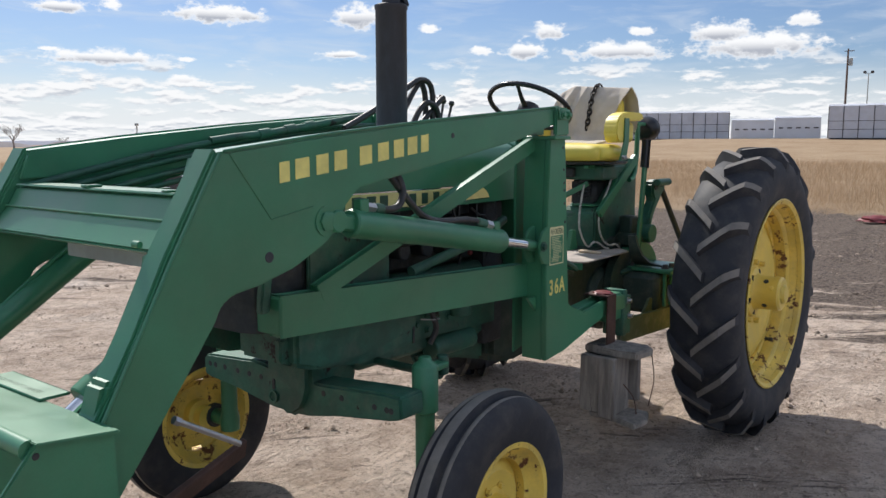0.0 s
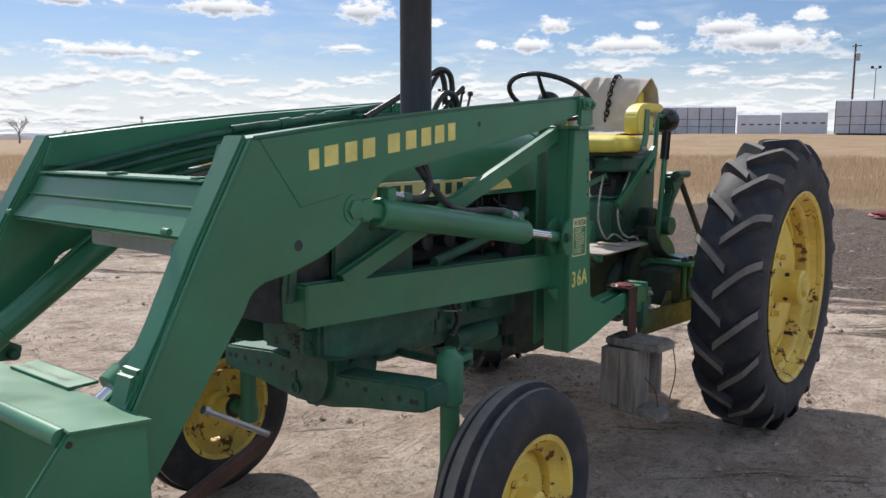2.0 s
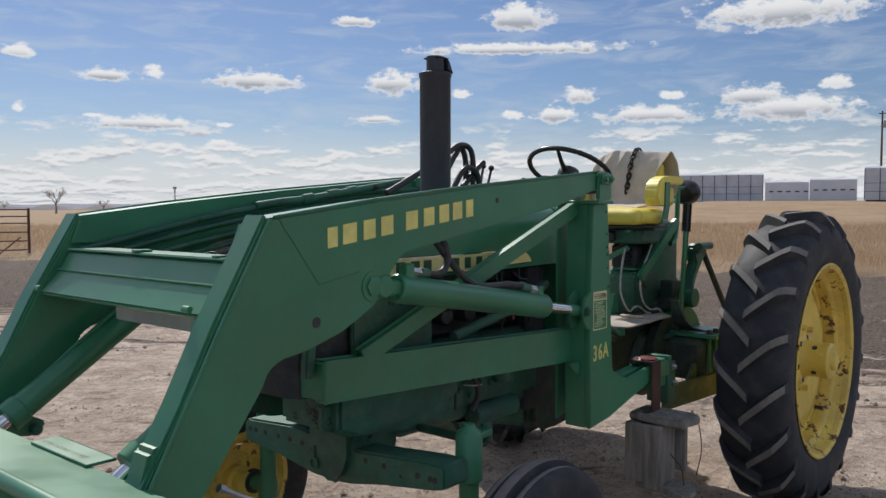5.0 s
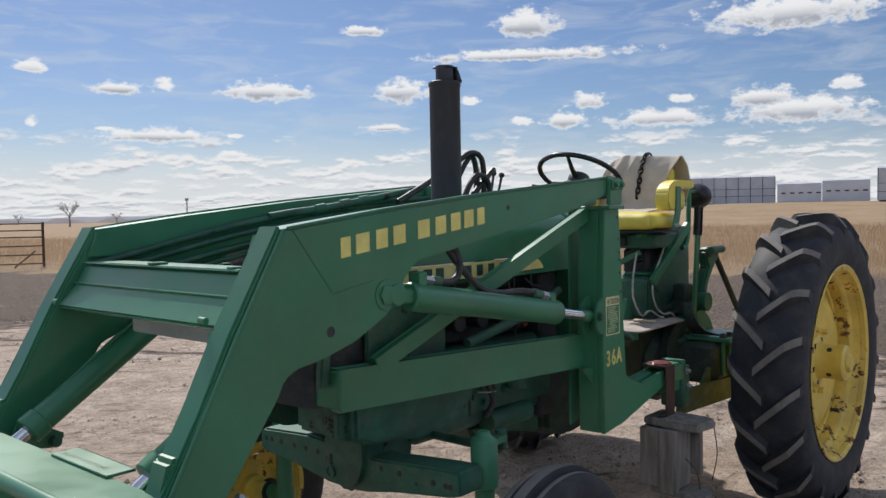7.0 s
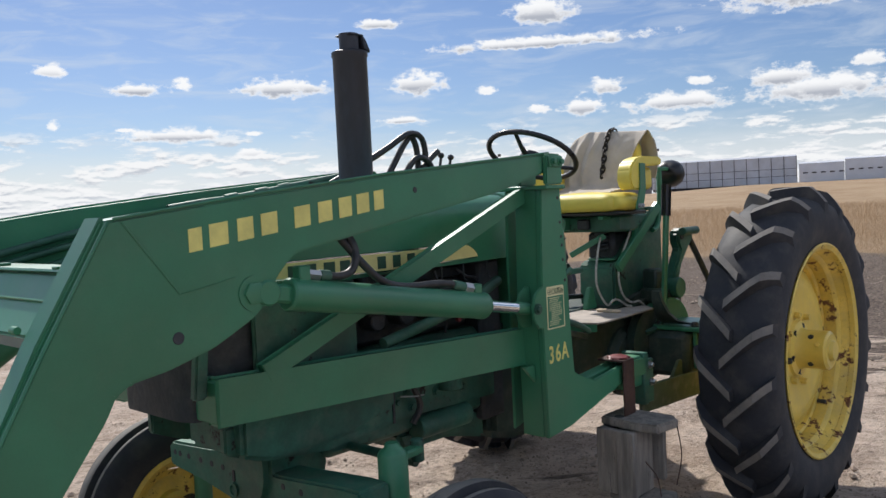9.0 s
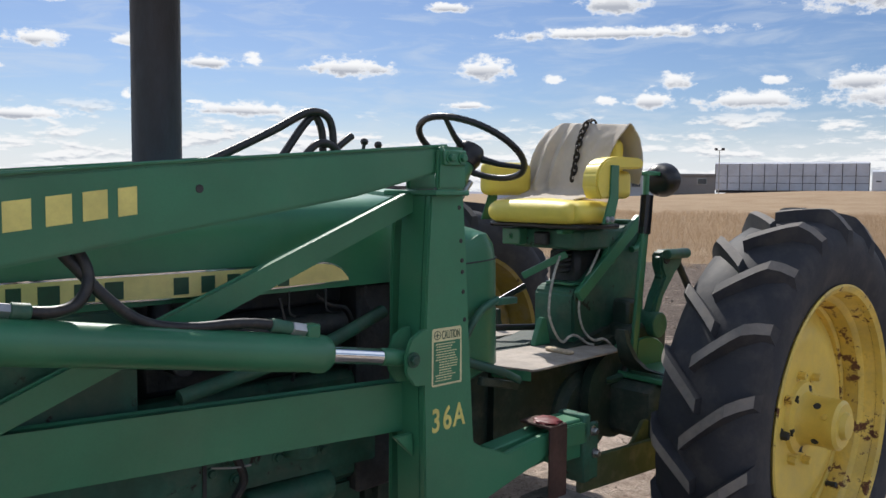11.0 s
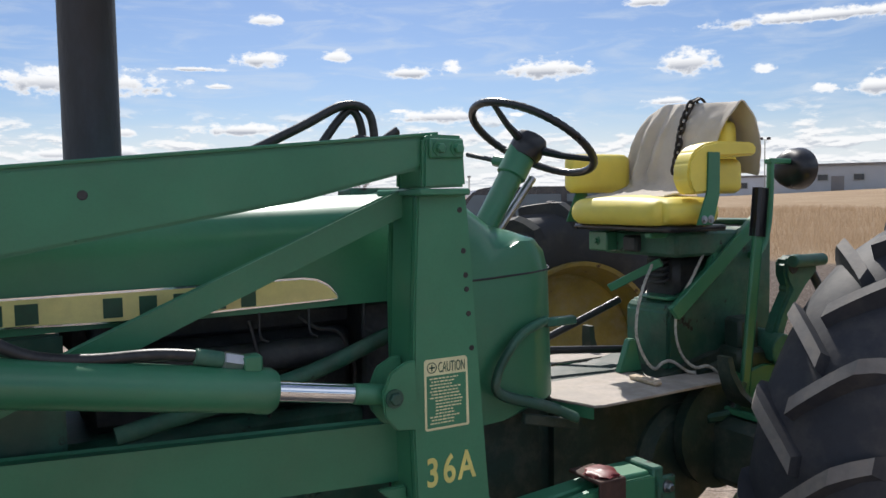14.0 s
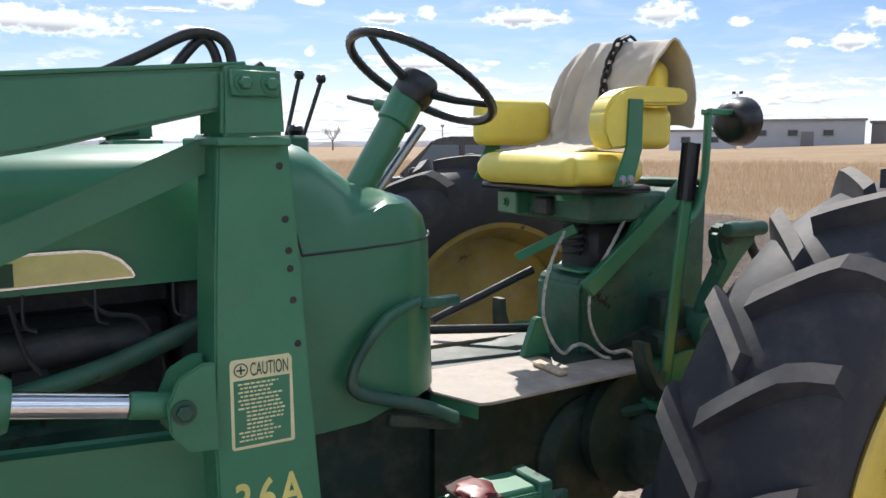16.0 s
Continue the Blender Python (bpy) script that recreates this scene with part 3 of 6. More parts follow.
def building(az, d, width, height, mat, label, windows, door):
    m = far_frame(az, d)
    t = thing("building", m.translation, label, "building")
    part("wall", box((-width / 2, 0, -0.5), (width / 2, 12, height), 0.03, None, m), mat, t)
    part("roof", box((-width / 2 - 0.3, -0.3, height + 0.004), (width / 2 + 0.3, 12.3, height + 0.35), 0.03, None, m), WALL_DIM, t, "brown-grey roof edge")
    for x, z in windows:
        w = part("window", box((x - 0.9, -0.12, z), (x + 0.9, -0.004, z + 1.2), 0.02, None, m), GREY, t)
        part("pane", box((x - 0.75, -0.16, z + 0.14), (x + 0.75, -0.124, z + 1.06), 0, None, m), GLASS_FAR, w)
    for x in door:
        part("door", box((x - 1.0, -0.1, 0), (x + 1.0, -0.004, 2.5), 0.02, None, m), WALL_DIM, t)


building(34.6, 155, 19.0, 4.3, WALL_FAR, "long low grey metal building with small windows", [(4.0, 1.7), (-6.5, 1.7), (-1.5, 1.7)], [0.8])
building(29.4, 158, 7.5, 3.4, WALL_DIM, "brown-grey metal shed beside the long building", [(1.5, 1.8)], [-1.6])
building(40.6, 162, 12.0, 3.3, CAR_PALE, "low pale metal building far behind the field", [(2.0, 1.2), (-3.0, 1.2)], [])


def white_trailer():
    m = far_frame(86.9, 62)
    t = thing("box_trailer", m.translation, "white enclosed box trailer parked on the field", "trailer")
    part("body", box((-1.85, 0, 0.55), (1.85, 2.4, 3.15), 0.05, None, m), CAR_PALE, t)
    part("roof", box((-1.9, -0.05, 3.154), (1.9, 2.45, 3.24), 0.03, None, m), GREY, t)
    part("door", box((-1.25, -0.03, 0.75), (-0.9, -0.004, 2.9), 0.01, None, m), GREY, t)
    part("chassis", box((-1.7, 0.2, 0.35), (1.7, 2.2, 0.546), 0.03, None, m), CAR_DARK, t)
    for x in (-0.5, 0.5):
        part("wheel", rod(m @ Vector((x, -0.02, 0.3)), m @ Vector((x, 0.22, 0.3)), 0.36, 20), RUBBER, t)


white_trailer()


def utility_pole(az, d, h, kind):
    p = away(az, d)
    z = rise(p.x, p.y)
    right = Vector((math.sin(radians(az)), -math.cos(radians(az)), 0))
    t = thing("utility_pole" if kind == "wood" else "lamp_mast", (p.x, p.y, z), "brown wooden utility pole beside the railway" if kind == "wood" else "slim grey mast with two floodlights", "pole")
    part("pole", tube([(p.x, p.y, z - 0.5), (p.x, p.y, z + h * 0.5), (p.x, p.y, z + h)], [0.20, 0.17, 0.13] if kind == "wood" else [0.11, 0.09, 0.07], 10, curved=False), POLE if kind == "wood" else GREY, t)
    top = Vector((p.x, p.y, z + h))
    if kind == "wood":
        part("transformer", rod(top + right * 0.45 + Vector((0, 0, -2.6)), top + right * 0.45 + Vector((0, 0, -1.5)), 0.28), GREY, t)
        part("crossarm", bar(top - right * 0.5 + Vector((0, 0, -0.35)), top + right * 0.9 + Vector((0, 0, -0.35)), 0.1, 0.14), POLE, t)
    else:
        part("crossarm", bar(top - right * 0.55, top + right * 0.55, 0.08, 0.08), GREY, t)
        for s in (-1, 1):
            part("floodlight", box((-0.25, -0.2, -0.2), (0.25, 0.2, 0.2), 0.05, None, Matrix.Translation(top + right * 0.55 * s + Vector((0, 0, 0.2)))), CAR_DARK, t)


utility_pole(12.2, 146, 14.0, "wood")
utility_pole(11.0, 150, 10.4, "mast")
utility_pole(27.8, 146, 7.2, "mast")
utility_pole(38.5, 140, 8.6, "mast")


def lattice_mast(az, d, h):
    p = away(az, d)
    t = thing("lattice_mast", (p.x, p.y, 0), "thin far lattice mast on the horizon", "mast")
    for k in range(3):
        a = k * 2.094
        part("leg", rod((p.x + math.cos(a), p.y + math.sin(a), -1), (p.x + 0.5 * math.cos(a), p.y + 0.5 * math.sin(a), h), 0.22, 6), GREY, t)
    for k in range(8):
        z = h * (k + 0.5) / 8
        part("brace", rod((p.x - 0.7, p.y + 0.5, z), (p.x + 0.7, p.y - 0.5, z + h / 16), 0.12, 5), GREY, t)
    part("antenna", box((p.x - 1.4, p.y - 1.4, h - 1.5), (p.x + 1.4, p.y + 1.4, h + 1.0), 0.1), GREY, t)


lattice_mast(58.5, 900, 22)


def bare_tree(az, d, h, seed, label):
    rnd = random.Random(seed)
    p = away(az, d)
    z = rise(p.x, p.y) - 0.2
    t = thing("tree", (p.x, p.y, z), label, "tree")
    part("trunk", tube([(p.x, p.y, z), (p.x + 0.1, p.y, z + h * 0.2), (p.x - 0.1, p.y + 0.1, z + h * 0.38)], [h * 0.035, h * 0.028, h * 0.022], 8, curved=False), BARK, t)
    bm = bmesh.new()

    def branch(a, way, length, r, depth):
        b = a + way * length
        mid = a + way * length * 0.5 + Vector((rnd.uniform(-1, 1), rnd.uniform(-1, 1), rnd.uniform(-0.3, 0.6))) * length * 0.08
        tube([a, mid, b], [r, r * 0.8, r * 0.5], 5 if depth < 2 else 3, bm, curved=False)
        if depth < 5:
            for _ in range(3 if depth < 4 else 4):
                w = (way + Vector((rnd.uniform(-1, 1), rnd.uniform(-1, 1), rnd.uniform(-0.35, 0.7))) * 0.75).normalized()
                branch(a + way * length * rnd.uniform(0.5, 1.0), w, length * rnd.uniform(0.55, 0.8), r * 0.55, depth + 1)

    for k in range(5):
        a = k * 1.26 + rnd.uniform(-0.3, 0.3)
        branch(Vector((p.x, p.y, z + h * rnd.uniform(0.24, 0.38))), Vector((math.cos(a) * 0.75, math.sin(a) * 0.75, 0.9)).normalized(), h * 0.26, h * 0.014, 1)
    part("crown", bm, BARK, t, "fan of bare twigs", smooth=0)


bare_tree(65.7, 230, 8.0, 3, "bare leafless tree standing far out on the field")
bare_tree(62.9, 330, 5.5, 8, "small bare leafless tree far out on the field")
bare_tree(68.6, 420, 6.0, 12, "small bare leafless tree far out on the field")


def panel_gate(az, d, width, label):
    m = far_frame(az, d)
    t = thing("livestock_gate", m.translation, label, "gate")
    for s in (-width, 0.0):
        part("post", rod(m @ Vector((s, 0, -0.1)), m @ Vector((s, 0, 1.52)), 0.045), GATE, t)
    for z in (0.12, 0.42, 0.72, 1.02, 1.25, 1.48):
        part("rail", rod(m @ Vector((-width, 0, z)), m @ Vector((0, 0, z)), 0.022, 8), GATE, t)
    part("brace", rod(m @ Vector((-0.9, -0.35, 0)), m @ Vector((-0.25, 0, 0.55)), 0.025, 8), GATE, t)


panel_gate(67.35, 31, 3.4, "rusty brown pipe livestock gate at the yard's edge")


def parked_suv():
    """A dark vehicle behind the tractor, its flank towards the yard."""
    m = far_frame(50.0, 15.5) @ pose(0, 0, 0, 0, 0, -8)
    t = thing("parked_suv", m.translation, "dark blue-black parked sport utility vehicle", "car")
    paint = material("dark blue car paint", (0.012, 0.015, 0.024), 0.25, 0.2, vary=0.2, scale=3, coat=0.6, dust=0.12, bump=0)
    glass = material("tinted car glass", (0.10, 0.14, 0.17), 0.06, vary=0.05, scale=2, bump=0)
    body = prism([(-2.3, 0.35), (2.3, 0.35), (2.36, 0.6), (2.3, 0.95), (-1.15, 1.0), (-2.2, 0.92), (-2.36, 0.65)], 0, 1.8, "y", 0.05)
    cabin = prism([(-1.25, 1.004), (2.2, 0.99), (2.05, 1.55), (1.8, 1.68), (-0.35, 1.70), (-0.6, 1.64)], 0.08, 1.72, "y", 0.05)
    for bm, name in ((body, "body"), (cabin, "cabin")):
        ob = part(name, bm, paint, t)
        ob.data.transform(m)
    for a, b in ((-0.98, -0.12), (-0.02, 0.95), (1.05, 1.85)):
        lean = 0.38 if a < -0.5 else 0.0
        ob = part("window", prism([(a, 1.08), (b, 1.08), (b, 1.56), (a + lean, 1.56)], 0.06, 0.078, "y", 0.006), glass, t)
        ob.data.transform(m)
    for s in (-1.45, 1.45):
        w = part("wheel", rod(m @ Vector((s, -0.02, 0.36)), m @ Vector((s, 0.24, 0.36)), 0.37, 28), RUBBER, t)
        part("rim", rod(m @ Vector((s, -0.04, 0.36)), m @ Vector((s, -0.016, 0.36)), 0.23, 24), GREY, w)
    part("mirror", box((-0.95, -0.2, 1.02), (-0.75, -0.02, 1.18), 0.04, None, m), PLASTIC, t)
    part("windscreen", bar(m @ Vector((-1.22, 0.9, 1.05)), m @ Vector((-0.62, 0.9, 1.62)), 1.4, 0.03), glass, t)


parked_suv()


def red_bin():
    p = away(9.9, 18.3)
    t = thing("red_tarp_pile", (p.x, p.y, rise(p.x, p.y)), "crumpled red plastic lying at the field's edge", "plastic sheet")
    bm = bmesh.new()
    bmesh.ops.create_icosphere(bm, subdivisions=3, radius=1)
    for v in bm.verts:
        k = 1 + 0.35 * noise.noise(v.co * 2.3)
        v.co = Vector((p.x + v.co.x * 0.24 * k, p.y + v.co.y * 0.34 * k, max(rise(p.x, p.y) + 0.02, rise(p.x, p.y) + 0.04 + v.co.z * 0.10 * k)))
    part("sheet", bm, RED, t)


red_bin()


# ---- front loader ----
loader = thing("front_loader", (1.7, YC, G), "green steel front loader with bucket mounted on the tractor", "front loader")

BOOM = [(1.235, 1.490), (1.6, 1.535), (2.10, 1.588), (2.94, 1.662), (2.94, 1.600), (2.62, 1.524), (2.20, 1.455), (1.752, 1.380), (1.733, 1.366),
        (1.690, 1.325), (1.668, 1.282), (1.640, 1.250), (1.610, 1.226), (1.555, 1.198), (1.491, 1.168), (1.370, 1.134), (1.278, 1.120), (1.240, 1.098),
        (1.216, 1.052), (1.113, 0.914), (1.014, 0.786), (0.930, 0.680), (0.880, 0.590), (0.735, 0.590), (0.812, 0.745), (0.886, 0.869), (0.992, 1.051), (1.084, 1.230)]


def arm(y0, y1, outer, name_label):
    """One lift arm as a welded box: outer plate, inner plate and a front cover."""
    a = part("lift_arm", prism(BOOM, y0, y1, "y", 0.007), GREEN, loader, name_label)
    # front cover strip and weld beads
    front = [(1.241, 1.497), (1.086, 1.234), (0.994, 1.054), (0.888, 0.872)]
    lo, hi = min(y0, y1), max(y0, y1)
    strip_out = [(x - 0.007, z + 0.002) for x, z in front] + [(x + 0.004, z - 0.002) for x, z in reversed(front)]
    part("cover", prism(strip_out, lo + 0.014, hi - 0.014, "y", 0.002), GREEN, a)
    out = -1 if outer < YC else 1
    bead = tube([(1.244, outer + 0.001 * out, 1.488), (1.090, outer + 0.001 * out, 1.226), (0.891, outer + 0.001 * out, 0.865)], 0.005, 6, curved=False)
    part("weld", bead, GREEN, a)
    crease = tube([(1.275, outer, 1.487), (1.408, outer, 1.309), (1.56, outer, 1.335)], 0.0028, 5, curved=False)
    part("seam", crease, GREEN, a)
    top = tube([(1.26, outer + 0.004 * -out, 1.4935), (1.6, outer + 0.004 * -out, 1.538), (2.10, outer + 0.004 * -out, 1.591), (2.93, outer + 0.004 * -out, 1.6645)], 0.004, 6, curved=False)
    part("weld", top, GREEN, a)
    for x, z, r in ((1.396, 1.207, 0.0155), (1.611, 1.323, 0.009), (2.212, 1.541, 0.009)):
        part("hole", rod((x, outer + out * 0.002, z), (x, outer - out * 0.02, z), r, 20), DARK, a, "dark bolt hole")
    return a


left_arm = arm(1.680, 1.782, 1.680, "green lift arm with pale yellow lettering blocks")
right_arm = arm(my(1.680), my(1.782), my(1.680), "")

# lettering blocks on the outer side of the left arm
for k, (x, w) in enumerate(((1.452, 0.040), (1.516, 0.058), (1.592, 0.052), (1.664, 0.056), (1.770, 0.058), (1.848, 0.054), (1.920, 0.052), (1.986, 0.052), (2.048, 0.042))):
    x += 0.004 + 0.012 * (x - 1.452)
    zb = 1.405 + (x - 1.452) * 0.130
    h = 0.056
    w *= 0.9
    out = [(x - w / 2, zb), (x + w / 2, zb + w * 0.128), (x + w / 2, zb + w * 0.128 + h), (x - w / 2, zb + h)]
    part("letter_block", prism(out, 1.6785, 1.6800, "y", 0), DECAL, left_arm, "pale yellow decal block")

# cross beam between the arms
beam = part("cross_beam", prism([(1.200, 1.378), (1.163, 1.312), (1.100, 1.243), (1.135, 1.228), (1.27, 1.228), (1.27, 1.378)], 1.778, my(1.778), "y", 0.008), GREEN, loader)
part("weld", tube([(1.160, 1.785, 1.317), (1.160, my(1.785), 1.317)], 0.004, 6, curved=False), GREEN, beam)
part("plate", prism([(1.185, 1.3795), (1.29, 1.3795), (1.29, 1.386), (1.19, 1.386)], 1.80, my(1.80), "y", 0.002), GREEN, beam)
part("grey_plate", prism([(1.235, 1.165), (1.26, 1.165), (1.26, 1.226), (1.235, 1.226)], 1.80, 2.455, "y", 0.003), GREY, beam, "weathered grey plate under the beam")
part("clip", box((1.185, 2.225, 1.386), (1.235, 2.262, 1.394), 0.003), GREEN, beam)
part("clip", box((1.19, 1.83, 1.386), (1.23, 1.86, 1.392), 0.002), GREEN, beam)
for s, y in ((1, 1.782), (-1, my(1.782))):
    if s > 0:
        part("gusset", prism([(1.10, 1.235), (1.165, 1.225), (1.10, 1.085), (1.075, 1.09)], y, y + s * 0.035, "y", 0.004), GREEN, beam)
    part("gusset", prism([(1.235, 1.478), (1.205, 1.40), (1.30, 1.40)], y, y + s * 0.02, "y", 0.003), GREEN, beam)
    part("gusset_bolt", rod((1.085, y + s * 0.016, 1.262), (1.085, y + s * 0.045, 1.262), 0.009), GREEN, beam)


# towers, braces, lower frame
def tower(side):
    """side -1: the left tower, towards the yard; 1: the right one."""
    def f(y):
        return y if side < 0 else my(y)

    t = part("tower", prism([(2.882, 1.532), (3.004, 1.536), (3.016, 1.40), (3.026, 1.25), (3.036, 1.103), (3.050, 0.918), (3.058, 0.822), (3.100, 0.795), (3.205, 0.748), (3.30, 0.752),
                             (3.45, 0.757), (3.62, 0.757), (3.62, 0.68), (3.45, 0.685), (3.30, 0.662), (3.03, 0.618), (2.872, 0.602), (2.866, 0.84), (2.860, 1.033), (2.870, 1.32)], f(1.69), f(1.712), "y", 0.004), GREEN, loader)
    part("front_flange", prism([(2.882, 1.53), (2.898, 1.53), (2.888, 1.30), (2.880, 1.033), (2.888, 0.61), (2.872, 0.602), (2.862, 1.033), (2.872, 1.32)], f(1.712), f(1.81), "y", 0.003), GREEN, t)
    part("rear_flange", prism([(2.982, 1.53), (3.002, 1.53), (3.034, 1.103), (3.056, 0.83), (3.036, 0.83), (3.014, 1.10)], f(1.712), f(1.80), "y", 0.003), GREEN, t)
    part("inner_plate", prism([(2.90, 1.53), (2.98, 1.53), (3.05, 0.85), (3.05, 0.65), (2.89, 0.61), (2.89, 1.3)], f(1.862), f(1.874), "y", 0.003), GREEN, t)
    part("cap", prism([(2.882, 1.545), (2.990, 1.548), (2.984, 1.660), (2.905, 1.662), (2.885, 1.654)], f(1.664), f(1.682), "y", 0.006), GREEN, t)
    part("cap", prism([(2.882, 1.545), (2.990, 1.548), (2.984, 1.660), (2.905, 1.662), (2.885, 1.654)], f(1.784), f(1.80), "y", 0.006), GREEN, t)
    part("top_plate", box((2.872, min(f(1.66), f(1.88)), 1.530), (2.998, max(f(1.66), f(1.88)), 1.545), 0.003), GREEN, t)
    k = part("keeper", box((2.896, min(f(1.655), f(1.664)), 1.610), (2.980, max(f(1.655), f(1.664)), 1.652), 0.004), GREEN, t)
    for x in (2.918, 2.962):
        part("bolt", bolt((x, f(1.655), 1.631), (0, side, 0), 0.011, 0.014), GREEN, k)
    for x, z in ((2.987, 1.497), (2.995, 1.405), (3.000, 1.350), (3.002, 1.318), (3.006, 1.262), (3.013, 1.183)):
        part("hole", rod((x, f(1.6885), z), (x, f(1.70), z), 0.0064, 14), BLACK, t, "dark bolt hole")
    # ears that hold the lift cylinder
    for y in (1.672, 1.742):
        e = part("ear", prism([(2.860, 1.174), (2.838, 1.174), (2.800, 1.154), (2.780, 1.110), (2.784, 1.062), (2.812, 1.026), (2.864, 1.022)], f(y), f(y + 0.012), "y", 0.003), GREEN, t)
        part("pin", bolt((2.806, f(y - 0.001) if y < 1.7 else f(y + 0.013), 1.098), (0, side if y < 1.7 else -side, 0), 0.014, 0.014), GREEN_OLD, e)
    # lower side rail, running inwards to the front
    part("side_rail", bar((2.88, f(1.808), 0.942), (1.640, f(1.947), 0.968), 0.055, 0.125, 0.006), GREEN, loader)
    part("rail_gusset", prism([(2.862, 0.878), (2.795, 0.878), (2.866, 0.81)], f(1.735), f(1.75), "y", 0.003), GREEN, t)
    # diagonal brace
    part("brace", bar((2.900, f(1.780), 1.522), (1.795, f(1.925), 1.026), 0.040, 0.048, 0.004), GREEN, loader)
    # rear end of the mounting rail
    b = part("mount_end", box((3.46, min(f(1.70), f(1.80)), 0.63), (3.60, max(f(1.70), f(1.80)), 0.768), 0.006), GREEN, loader)
    part("clamp", box((3.60, min(f(1.69), f(1.80)), 0.540), (3.64, max(f(1.69), f(1.80)), 0.778), 0.005), GREEN_OLD, b)
    part("clamp_plate", box((3.604, min(f(1.694), f(1.712)), 0.545), (3.690, max(f(1.694), f(1.712)), 0.745), 0.004), GREEN_OLD, b)
    for x, z in ((3.655, 0.718), (3.668, 0.638)):
        part("bolt", bolt((x, f(1.694), z), (0, side, 0), 0.012, 0.02), STEEL, b)
    part("mount_rail", box((3.20, min(f(1.74), f(1.80)), 0.632), (3.46, max(f(1.74), f(1.80)), 0.750), 0.005), GREEN, loader)
    part("rear_rail", bar((3.62, f(1.722), 0.556), (4.48, f(1.778), 0.514), 0.02, 0.122, 0.003), OLIVE, loader, "olive dusty steel rail")
    part("rail_saddle", prism([(4.02, 0.555), (4.48, 0.54), (4.48, 0.655), (4.12, 0.655), (4.08, 0.61)], f(1.790), f(1.806), "y", 0.003), OLIVE, loader)
    return t


left_tower = tower(-1)
tower(1)
part("front_cross_member", box((1.632, 1.922, 0.906), (1.680, my(1.922), 1.031), 0.006), GREEN, loader)
part("front_cross_plate", prism([(1.69, 0.905), (1.80, 0.905), (1.80, 0.888), (1.69, 0.888)], 1.95, my(1.95), "y", 0.004), GREEN_BLACK, loader)

# warning decal and model number on the left tower
decal = part("decal", prism([(2.893, 1.008), (3.000, 1.008), (3.003, 1.012), (3.000, 1.162), (2.995, 1.168), (2.893, 1.168), (2.889, 1.162), (2.889, 1.012)], 1.6890, 1.6900, "y", 0), DECAL_PALE, left_tower, "cream and green warning decal")
part("green_field", box((2.8945, 1.6885, 1.0135), (2.9955, 1.6890, 1.131), 0), GREEN, decal)
part("caution_word", text_mesh("CAUTION", 0.034, side_matrix(2.924, 1.1370, 1.6884), 0.0004, 0.455), DECAL_GREEN, decal, "dark green printed word")
part("cross_sign", lathe([(0.0125, 0), (0.0125, 0.0006), (0.0105, 0.0006), (0.0105, 0)], Matrix.Translation((2.908, 1.6888, 1.149)) @ pose(0, 0, 0, 90, 0, 0), 24, closed=True), DECAL_GREEN, decal)
bm = box((2.9005, 1.6882, 1.1475), (2.9155, 1.6887, 1.1505), 0)
part("cross_sign", box((2.9065, 1.6882, 1.1415), (2.9095, 1.6887, 1.1565), 0, bm), DECAL_GREEN, decal)
rnd = random.Random(11)
for k in range(15):
    z = 1.124 - k * 0.0072
    x0 = 2.902 + (0.014 if 6 < k < 12 else 0.004 * (k % 2))
    bm = bmesh.new()
    x = x0
    end = 2.988 - rnd.uniform(0, 0.03)
    while x < end:
        w = rnd.uniform(0.004, 0.011)
        box((x, 1.6881, z - 0.0016), (min(x + w, end), 1.6884, z + 0.0016), 0, bm)
        x += w + 0.0022
    part("print_line", bm, DECAL_PALE, decal)
for k, (ch, x, w) in enumerate((("3", 2.889, 0.9), ("6", 2.932, 0.9), ("A", 2.972, 0.9))):
    part("numeral", text_mesh(ch, 0.091, side_matrix(x, 0.882 + 0.002 * k, 1.6890), 0.0006, 0.74, 0.0017), DECAL, left_tower, "pale yellow stencilled character")


